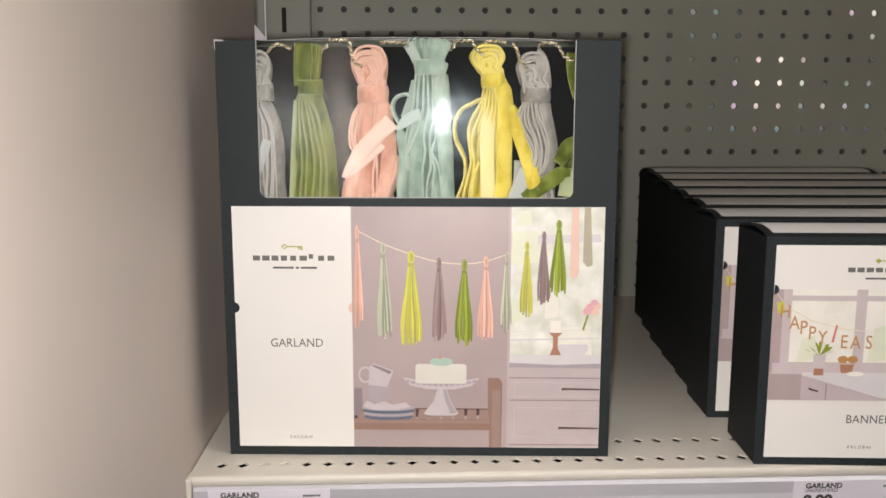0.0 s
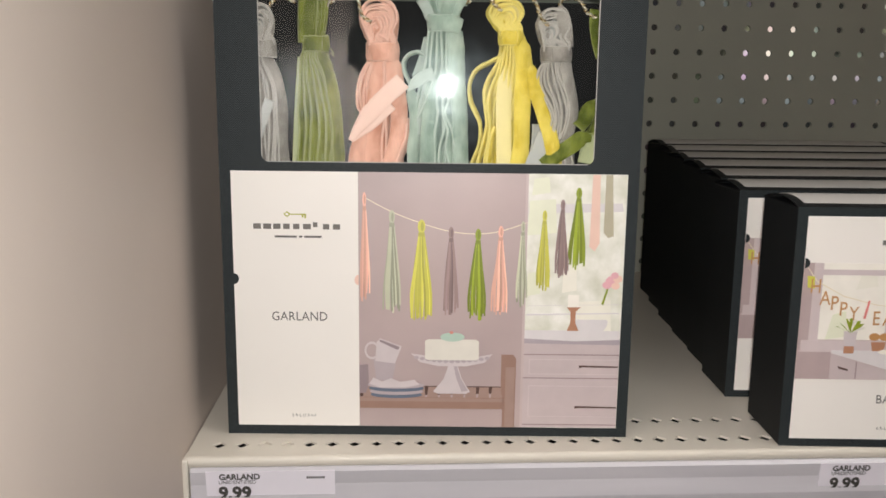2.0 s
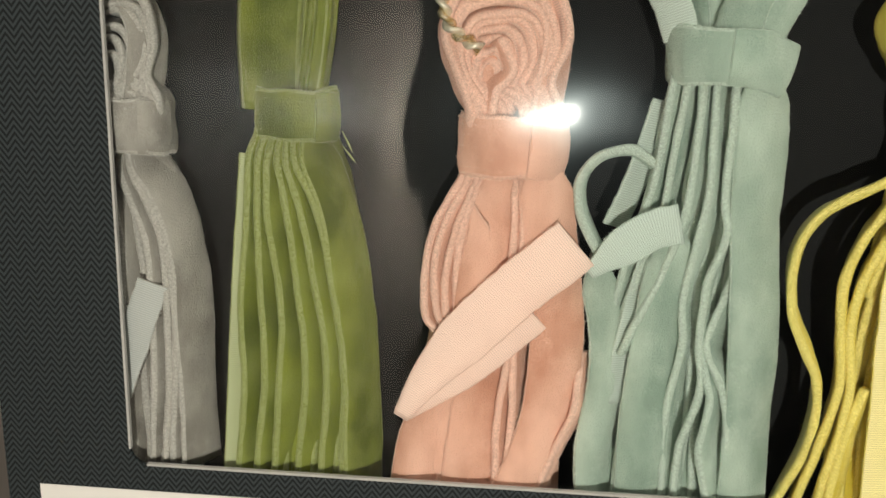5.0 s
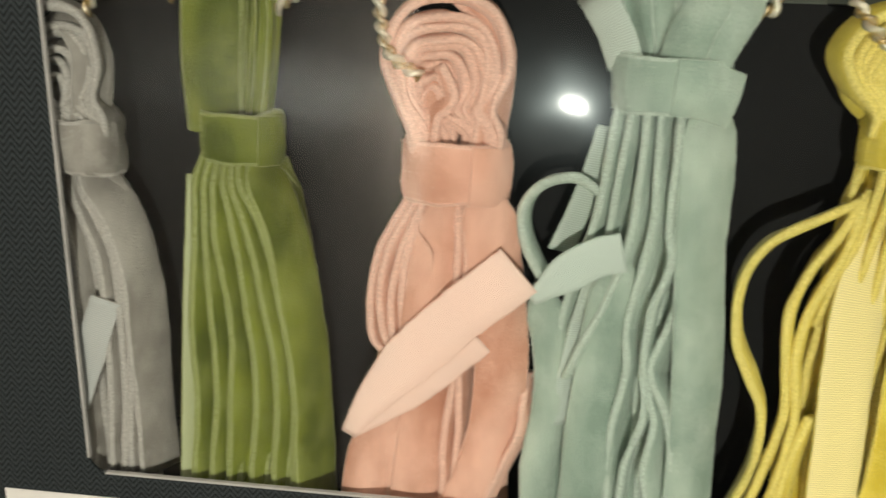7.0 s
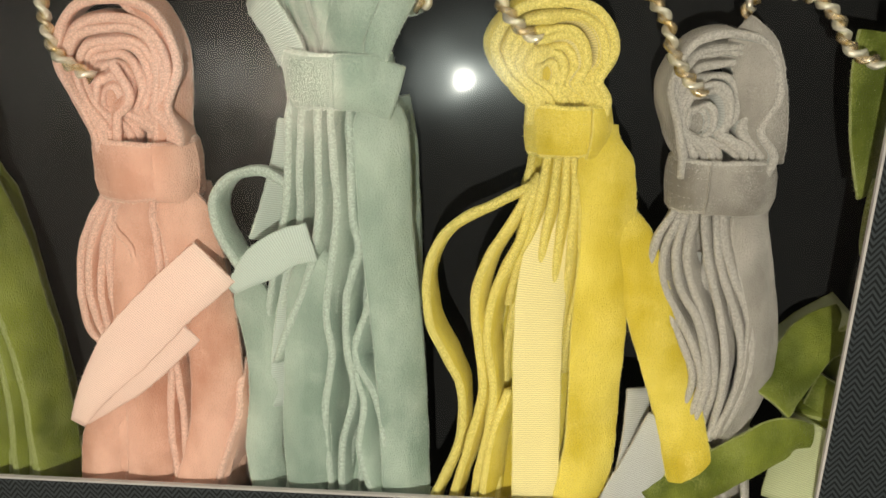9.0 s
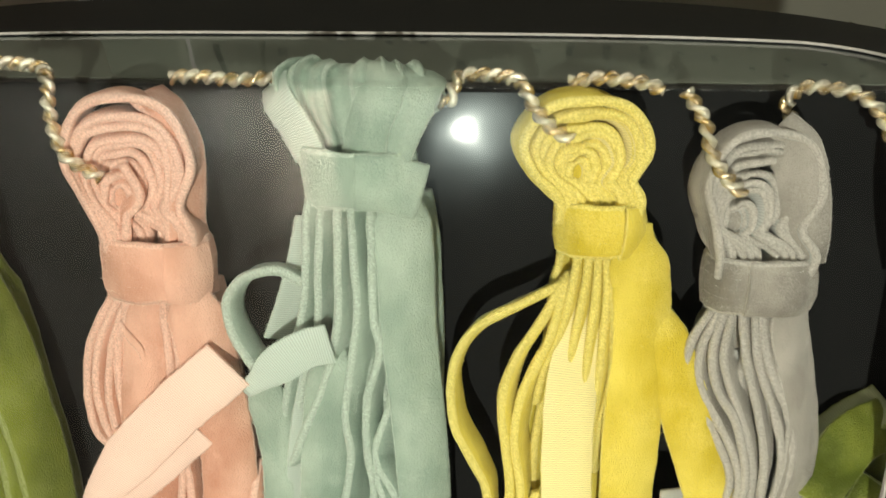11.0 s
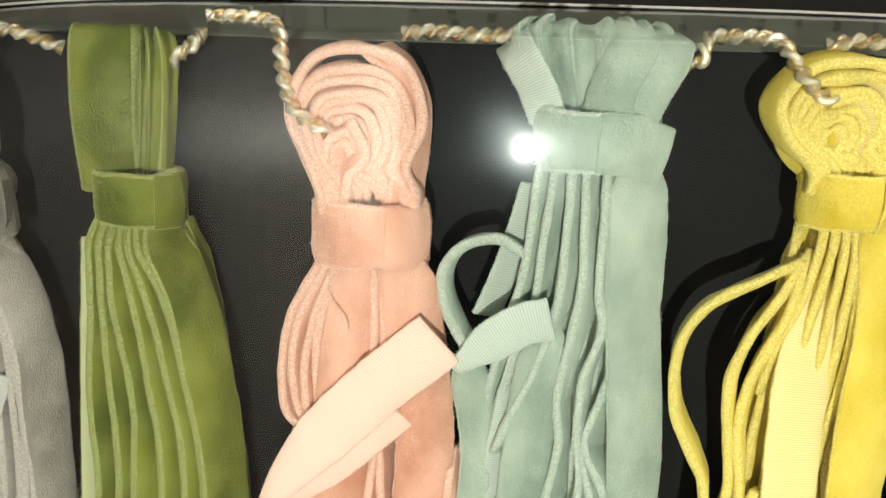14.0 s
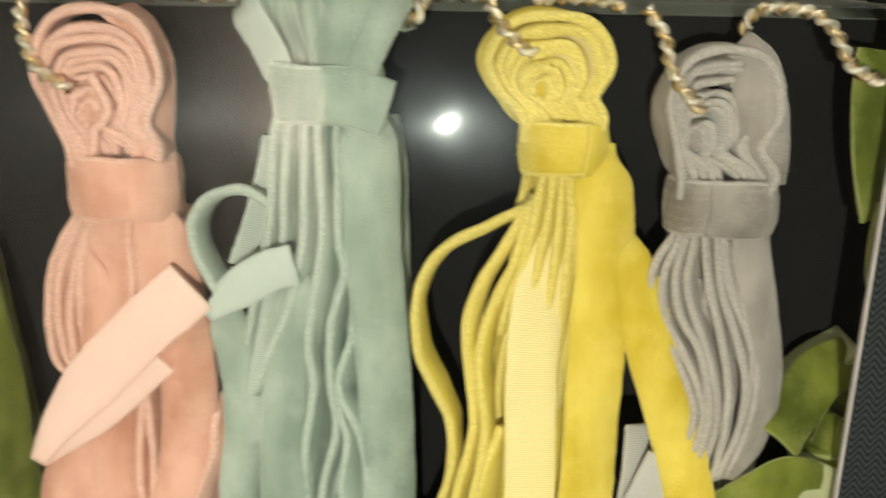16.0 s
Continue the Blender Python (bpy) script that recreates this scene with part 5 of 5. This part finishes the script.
ribbon("strand", [(40, 199.9, 5.6, 6), (40, 195.9, 4.4, 6), (39.1, 187.7, 4.0, 6), (38.2, 177.1, 3.5, 6), (37.5, 165.9, 3.1, 6), (37.8, 150.4, 2.6, 6), (37.8, 144.4, 2.6, 6)], 8.6, TEALR, sage)
ribbon("strand", [(54.8, 205.2, 6.2, 50), (54.8, 201.2, 5.0, 50), (52.8, 196.3, 4.4, 50), (50.6, 188.2, 3.9, 50), (48.2, 179.8, 3.3, 50), (49.8, 171.3, 2.7, 50), (49, 162.3, 2.2, 50), (51.6, 152, 1.6, 50), (51.6, 146, 1.6, 50)], 7, TEALR, sage, thick=0.85)
ribbon("strand", [(47.9, 185.2, 4.0, 66), (47.9, 181.2, 2.8, 66), (50.9, 174.8, 2.7, 66), (52.5, 167, 2.5, 66), (53.5, 151.5, 2.4, 66), (53.5, 145.5, 2.4, 66)], 8, TEALR, sage, thick=0.85)
ribbon("strand", [(28.5, 195.4, 5.6, 22), (28.5, 191.4, 4.4, 22), (30.2, 183.1, 3.9, 22), (30.6, 172.3, 3.4, 22), (29.3, 160.8, 2.9, 22), (30.2, 150.1, 2.4, 22), (30.2, 144.1, 2.4, 22)], 6.6, TEALR, sage)
ribbon("strand", [(37.1, 196.4, 5.4, 26), (35.1, 187.1, 5.1, 26), (33.7, 178.4, 4.7, 26), (33.6, 169.5, 4.4, 26)], 5, TEALR, sage, face=2)
ribbon("strand", [(37, 220.6, 7.0, 34), (35.3, 213.6, 7.0, 34), (33.2, 206.8, 7.0, 34), (30.6, 199.7, 7.0, 34)], 5.2, TEALR, sage, face=2)
ribbon("strand", [(35.8, 210.6, 3.4, 80), (33.9, 211.9, 3.4, 80), (31.4, 212.8, 3.5, 80), (27.1, 211.5, 3.5, 80), (24.4, 207.6, 3.5, 80), (25.1, 201.8, 3.6, 80), (28, 196.2, 3.6, 80)], 5.6, TEALR, sage, thick=0.95)
ribbon("strand", [(40.3, 201.8, 2.6, 0), (35.9, 200.5, 2.5, 0), (31, 197.2, 2.3, 0), (26.2, 192.9, 2.2, 0)], 6.6, TEALR, sage, face=2, end=0.3)
yellow = tassel("bright yellow velvet ribbon tassel with loose curling ribbons")
head(yellow, YELLOWR, 77.5, 224.6, 9.7, 16.3, 6.4, 80.2, n=8, swirl=-1.8)
band(yellow, YELLOWR, 80.7, 216.6, 225.0, 6.4, seam=0.5)
fan(yellow, YELLOWR, 7, (75.9, 87.8), (71.9, 93.7), 214.8, 148.5, 51, depth=6.5)
ribbon("strand", [(76.2, 211.3, 4.0, 74), (70.2, 208.1, 3.7, 74), (63.1, 204, 3.5, 74), (59.6, 197.1, 3.2, 74), (60.1, 188, 2.9, 74), (63.4, 180.8, 2.6, 74), (65.6, 174.5, 2.3, 74), (65, 164.4, 2.1, 74), (60.8, 152.4, 1.8, 74), (60.8, 146.4, 1.8, 74)], 5.6, YELLOWR, yellow, thick=0.95)
ribbon("strand", [(76.5, 212.2, 4.0, 70), (73.7, 206.1, 3.7, 70), (69.8, 199.3, 3.4, 70), (68, 192.3, 3.1, 70), (68.6, 183.1, 2.9, 70), (69.3, 174.6, 2.6, 70), (67.7, 165.6, 2.3, 70), (64.5, 152.4, 2.0, 70), (64.5, 146.4, 2.0, 70)], 6.2, YELLOWR, yellow, thick=0.95)
ribbon("strand", [(77.2, 213.1, 4.2, 70), (74.9, 203.2, 3.9, 70), (71.4, 194.3, 3.5, 70), (70.1, 185.1, 3.2, 70), (71.2, 175.6, 2.9, 70), (70.4, 166.7, 2.5, 70), (68.4, 152.5, 2.2, 70), (68.4, 146.5, 2.2, 70)], 6.2, YELLOWR, yellow, thick=0.95)
ribbon("strand", [(78.8, 219.3, 5.0, 70), (78.8, 215.3, 3.8, 70), (77.4, 205.9, 4.7, 70), (75.4, 197.6, 5.6, 70), (74.1, 190, 6.5, 70)], 8.4, YELLOWR, yellow, thick=0.85)
ribbon("strand", [(80.2, 219.6, 4.8, 72), (80.2, 215.6, 3.6, 72), (79.8, 207, 4.6, 72), (78.9, 197.8, 5.5, 72), (77.5, 191.2, 6.5, 72)], 8.4, YELLOWR, yellow, thick=0.85)
ribbon("strand", [(81.5, 219.9, 4.6, 74), (81.5, 215.9, 3.4, 74), (81.7, 207.1, 4.2, 74), (81.4, 198.1, 5.0, 74), (81, 188.5, 5.7, 74), (82, 181.8, 6.5, 74)], 8.4, YELLOWR, yellow, thick=0.85)
ribbon("strand", [(82.9, 220.1, 4.5, 72), (82.9, 216.1, 3.3, 72), (83.7, 207.2, 4.1, 72), (83.6, 198.2, 4.9, 72), (82.9, 188.6, 5.7, 72), (82.7, 179.6, 6.5, 72)], 8.4, YELLOWR, yellow, thick=0.85)
ribbon("strand", [(84.1, 220.3, 4.5, 66), (84.1, 216.3, 3.3, 66), (85.3, 207.3, 4.1, 66), (85.4, 198.3, 4.9, 66), (85, 188.7, 5.7, 66), (84, 177.4, 6.5, 66)], 8.4, YELLOWR, yellow, thick=0.85)
ribbon("strand", [(81.1, 208.9, 7.5, 3), (80, 204.4, 6.4, 3), (78.2, 195.8, 5.3, 3), (77.7, 184.9, 4.2, 3), (78, 172.4, 3.1, 3), (78.5, 153.3, 2.0, 3), (78.5, 147.3, 2.0, 3)], 8.4, YELLOWR, yellow, face=2, label="pale ribbed back of the yellow ribbon")
ribbon("strand", [(86.3, 221.6, 4.6, 10), (86.3, 217.6, 3.4, 10), (87.6, 210.4, 3.2, 10), (88.1, 201.1, 2.9, 10), (87.6, 190.2, 2.7, 10), (87.7, 177.7, 2.5, 10), (87.6, 164.3, 2.2, 10), (86.1, 153.7, 2.0, 10), (86.1, 147.7, 2.0, 10)], 9.2, YELLOWR, yellow)
ribbon("strand", [(90.6, 209.4, 5.8, 4), (90.6, 205.4, 4.6, 4), (94.8, 194, 3.8, 4), (98.9, 182.1, 3.1, 4), (102.2, 171.8, 2.4, 4), (105.4, 158.5, 1.6, 4), (105.4, 152.5, 1.6, 4)], 8.2, YELLOWR, yellow)
ribbon("strand", [(73.6, 174.7, 2.6, 50), (71.5, 164.6, 2.3, 50), (70.6, 152.8, 2.0, 50), (70.6, 146.8, 2.0, 50)], 5.6, YELLOWR, yellow, thick=0.95)
grey_right = tassel("grey velvet ribbon tassel with wavy ribbons, behind the window")
head(grey_right, GREYR, 102.8, 216.6, 8.8, 20.0, 7.6, 104.8, n=9, swirl=-4.0)
ribbon("loop", [(110.2, 216.2, 4, 14), (109.7, 221.7, 3, 12), (108.8, 227.6, 3, 12), (107, 232.8, 3.5, 10), (104.3, 235.2, 5.5, 10)], 7.2, GREYR, grey_right)
band(grey_right, GREYR, 105.1, 208.1, 217.0, 8.1, seam=-0.35)
fan(grey_right, GREYR, 7, (99.7, 114.2), (98.8, 118.0), 206.1, 150.1, 61, depth=6.5)
ribbon("strand", [(99.1, 211.7, 5.2, 70), (99.1, 207.7, 4.0, 70), (96.9, 203, 3.7, 70), (97, 196.3, 3.5, 70), (100.3, 190.5, 3.2, 70), (103.2, 184.5, 3.0, 70), (104.8, 178.3, 2.7, 70), (102.8, 169.6, 2.5, 70), (99.8, 160.3, 2.2, 70)], 8.2, GREYR, grey_right, thick=0.85)
ribbon("strand", [(100.1, 211.5, 5.2, 72), (100.1, 207.5, 4.0, 72), (98.4, 202.1, 3.7, 72), (98.7, 196.4, 3.4, 72), (101.7, 190.6, 3.1, 72), (104.6, 184.6, 2.8, 72), (106.1, 177.4, 2.5, 72), (104, 167.5, 2.2, 72)], 8.2, GREYR, grey_right, thick=0.85)
ribbon("strand", [(101.1, 211.4, 5.1, 74), (101.1, 207.4, 3.9, 74), (100.1, 201.2, 3.6, 74), (101, 195.5, 3.3, 74), (103.9, 190.7, 3.0, 74), (105.8, 185.8, 2.8, 74), (107.2, 178.6, 2.5, 74), (105.7, 168.7, 2.2, 74)], 8.2, GREYR, grey_right, thick=0.85)
ribbon("strand", [(102.3, 211.3, 5.0, 70), (102.3, 207.3, 3.8, 70), (102.1, 201.2, 3.8, 70), (103.4, 196.4, 3.7, 70), (105.5, 191.5, 3.7, 70), (107.7, 184.3, 3.7, 70), (108.9, 176.9, 3.6, 70), (107.5, 167.4, 3.6, 70)], 8.2, GREYR, grey_right, thick=0.85)
ribbon("strand", [(104, 211.4, 4.9, 70), (104, 207.4, 3.7, 70), (105.3, 199.5, 3.4, 70), (108.4, 190.8, 3.2, 70), (110.2, 182.7, 2.9, 70), (109.9, 174.2, 2.7, 70), (108.5, 167.1, 2.4, 70)], 8.2, GREYR, grey_right, thick=0.85)
ribbon("strand", [(105.6, 211.5, 4.8, 72), (105.6, 207.5, 3.6, 72), (107.4, 199.6, 3.4, 72), (110.8, 190.9, 3.1, 72), (112.4, 182.8, 2.9, 72), (111.7, 174.3, 2.6, 72), (109.8, 167.5, 2.4, 72)], 8.2, GREYR, grey_right, thick=0.85)
ribbon("strand", [(107.1, 211.5, 4.8, 68), (107.1, 207.5, 3.6, 68), (109.2, 199.7, 3.4, 68), (112.8, 191, 3.1, 68), (114.1, 182.9, 2.9, 68), (113.3, 174.4, 2.6, 68), (110.9, 167.7, 2.4, 68)], 8.2, GREYR, grey_right, thick=0.85)
ribbon("strand", [(109.9, 211.8, 4.8, 34), (109.9, 207.8, 3.6, 34), (112.1, 199.8, 3.4, 34), (114.3, 191.1, 3.1, 34), (115.1, 181.9, 2.9, 34), (113.6, 173.3, 2.6, 34), (111.5, 167.2, 2.4, 34)], 7.6, GREYR, grey_right)
ribbon("strand", [(95.5, 175.8, 4.4, 20), (95.2, 166.4, 3.2, 20), (93.7, 154.2, 2.0, 20), (93.7, 148.2, 2.0, 20)], 4.6, GREYR, grey_right, face=2)
ribbon("strand", [(100.7, 171, 2.6, 0), (97.3, 162.6, 2.1, 0), (93.4, 153.2, 1.6, 0), (93.4, 147.2, 1.6, 0)], 8, GREYR, grey_right, face=2)
ribbon("strand", [(104, 200.2, 6.5, 30), (102.9, 193.2, 6.3, 30), (102.8, 185, 6.2, 30), (104.3, 176.4, 6.0, 30)], 6, GREYR, grey_right, face=2)
green_right = tassel("olive green velvet ribbon tassel lying sideways at the window edge")
ribbon("strand", [(125.2, 168.6, 2.5, -14), (120.4, 168.7, 2.5, 0), (113.5, 163.8, 2.4, 0), (106.1, 159.2, 1.3, 0), (99.8, 153.8, 1.3, 0)], 8.6, GREENR, green_right)
ribbon("strand", [(117.3, 174.7, 2.5, 20), (121.7, 178.8, 7, 10), (125.1, 184.4, 7, 20), (130.7, 186.2, 8, 40)], 8.6, GREENR, green_right)
ribbon("strand", [(120.3, 179.9, 9, 66), (124.8, 184.6, 9, 66), (130.8, 188.7, 9.5, 66)], 8, GREENR, green_right, face=2)
ribbon("strand", [(124.8, 170.6, 2.5, 60), (128.7, 174.7, 9, 60), (131.9, 182.3, 9.5, 60)], 8.6, GREENR, green_right)
ribbon("strand", [(125.9, 155.4, 1.3, 40), (126.6, 162.8, 2.5, 40), (127.6, 170.8, 2.5, 50), (129.3, 177.4, 2.5, 50)], 8.6, GREENR, green_right)
ribbon("strand", [(122.5, 155.2, 1.3, 20), (124, 163.8, 2.5, 30), (124.8, 170.6, 2.5, 50)], 8.6, GREENR, green_right, face=2)
ribbon("loop", [(126.4, 235.6, 6, 20), (125.9, 229.2, 5, 24), (127.4, 219, 5, 30), (129.5, 211.6, 6, 36)], 8.4, GREENR, green_right)
ribbon("strand", [(131, 212.6, 6, 40), (129.6, 206.4, 5, 60), (130.4, 201.3, 6, 70), (133.6, 196, 7, 70)], 7, GREENR, green_right)
fan(grey_left, GREYR, 4, (-54.9, -46.3), (-55.0, -43.0), 206.3, 144.9, 71, depth=9.0, turn=(8, 40), bend=0.6)
fan(green, GREENR, 4, (-29.8, -17.6), (-33.4, -11.0), 209.7, 147.1, 72, depth=9.0, turn=(8, 40), bend=0.6)
fan(peach, PINKR, 4, (6.5, 20.3), (-1.4, 23.5), 206.0, 150.5, 73, depth=9.0, turn=(8, 40), bend=0.6)
fan(sage, TEALR, 4, (39.1, 54.4), (29.0, 56.6), 221.8, 146.0, 74, depth=9.0, turn=(8, 40), bend=0.6)
fan(yellow, YELLOWR, 4, (77.6, 86.9), (70.9, 90.6), 214.9, 148.5, 75, depth=9.0, turn=(8, 40), bend=0.6)
fan(grey_right, GREYR, 4, (100.2, 113.0), (102.8, 113.8), 205.6, 151.6, 76, depth=9.0, turn=(8, 40), bend=0.6)
ribbon("loop", [(13.5, 239.4, 5, 60), (17.4, 236.4, 3.4, 52), (19.2, 231.4, 3, 46), (18.9, 224.6, 3, 44), (17.9, 217.4, 3.6, 46)], 6.5, PINKR, peach)
ribbon("loop", [(-53.5, 234.4, 4, 60), (-49.0, 233.8, 3.4, 50), (-46.4, 228.7, 3, 44), (-47.0, 222.5, 3, 42), (-48.6, 215.9, 3.4, 44)], 6.5, GREYR, grey_left)


# ---- gold cord: two twisted threads ----
def cord(points):
    rows = spline(points, 14)
    for ph in (0, math.pi):
        bm = bmesh.new()
        rings, run, last = [], 0.0, None
        for k, p in enumerate(rows):
            q0, q1 = rows[max(0, k - 1)], rows[min(len(rows) - 1, k + 1)]
            tan = Vector((q1[0] - q0[0], q1[2] - q0[2], q1[1] - q0[1])).normalized()
            side = tan.cross(Vector((0, 1, 0.02))).normalized()
            up = side.cross(tan).normalized()
            c = Vector((p[0], p[2], p[1]))
            run += (c - last).length if last is not None else 0.0
            last = c
            a = run * 1.55 + ph
            c2 = c + (side * math.cos(a) + up * math.sin(a)) * 0.56
            rings.append([bm.verts.new((c2 + (side * math.cos(b) + up * math.sin(b)) * 0.66) / 1000) for b in [math.pi * 2 * j / 7 for j in range(7)]])
        for A, B in zip(rings, rings[1:]):
            for j in range(7):
                bm.faces.new((A[j], A[(j + 1) % 7], B[(j + 1) % 7], B[j]))
        part("thread", bm, GOLD if ph else PALEGOLD, gold, smooth=True)


PALEGOLD = material("pale_metal_thread", (0.86, 0.76, 0.62), rough=0.25, metal=0.6, vary=0.3, scale=700, bump=0.7, bump_scale=2600)
gold = tagged(empty("gold_cord"), "twisted gold metallic cord threading the tassel heads", "cord")


def tube(name, points, radius, mat, parent, squash=1.0):
    """A thin round run through rows of (x, z, depth), millimetres."""
    rows = spline(points, 8)
    bm = bmesh.new()
    rings = []
    for k, p in enumerate(rows):
        q0, q1 = rows[max(0, k - 1)], rows[min(len(rows) - 1, k + 1)]
        tan = Vector((q1[0] - q0[0], q1[2] - q0[2], q1[1] - q0[1])).normalized()
        side = tan.cross(Vector((0, 1, 0.02))).normalized()
        up = side.cross(tan).normalized()
        r = radius * (0.25 + 0.75 * math.sin(math.pi * min(1, (k + 0.3) / len(rows))))
        c = Vector((p[0], p[2], p[1]))
        rings.append([bm.verts.new((c + (side * math.cos(b) + up * math.sin(b) * squash) * r) / 1000) for b in [math.pi * 2 * j / 6 for j in range(6)]])
    for A, B in zip(rings, rings[1:]):
        for j in range(6):
            bm.faces.new((A[j], A[(j + 1) % 6], B[(j + 1) % 6], B[j]))
    ob = part(name, bm, mat, parent, smooth=True)
    return ob


cord([(-46, 235.3, 4), (-44.4, 237.7, 3.5), (-41.1, 240.5, 5), (-36.9, 239.7, 6), (-33.2, 238, 8)])
cord([(-17.5, 235.5, 7), (-15.1, 237.4, 6), (-13.1, 239, 6), (-13.6, 240.6, 12)])
cord([(-12.5, 243, 12), (-7.8, 243.2, 11), (-2.5, 242.7, 9), (0.1, 241.2, 5), (0.9, 237, 3), (2.5, 231.2, 2.4), (7.4, 227.7, 2.6)])
cord([(17, 241.5, 9), (21.3, 241.9, 8), (26.8, 241.6, 7), (32.6, 241.8, 8)])
cord([(57, 238.6, 7), (58.4, 239, 6), (59, 240.8, 7), (60.1, 242.2, 9), (64.7, 242.4, 8), (68.3, 242, 5), (70.1, 239.2, 2.6), (72.8, 236.2, 2.2), (75.7, 234.4, 3)])
cord([(75.5, 241.5, 8), (79.7, 242.3, 7), (85.3, 241.9, 6), (88.4, 240.9, 5)])
cord([(91.4, 240.9, 5), (93.9, 237.1, 3), (95.1, 232.8, 2.2), (97.7, 229.2, 2), (100.2, 227, 3)])
cord([(107.8, 236.6, 10), (106.8, 239.1, 9), (109.1, 241.2, 8), (114.7, 240.7, 5), (117.9, 238.1, 4), (120.5, 233.8, 3.6), (125.4, 231.4, 4)])
tube("loose_thread", [(6.9, 204.6, 2.2), (8.1, 202.4, 1.6), (9.9, 200, 1.4), (10.1, 197.5, 2)], 0.13, PINKR[1], peach, 1.0)
tube("loose_thread", [(-14.3, 212.1, 3), (-12.9, 210.7, 2.2), (-12.1, 209.6, 2.4)], 0.14, GREENR[1], green, 1.0)
tube("loose_thread", [(-14.3, 214.4, 3), (-13.1, 212.5, 2.2), (-12.6, 211.2, 2.6)], 0.12, GREENR[1], green, 1.0)
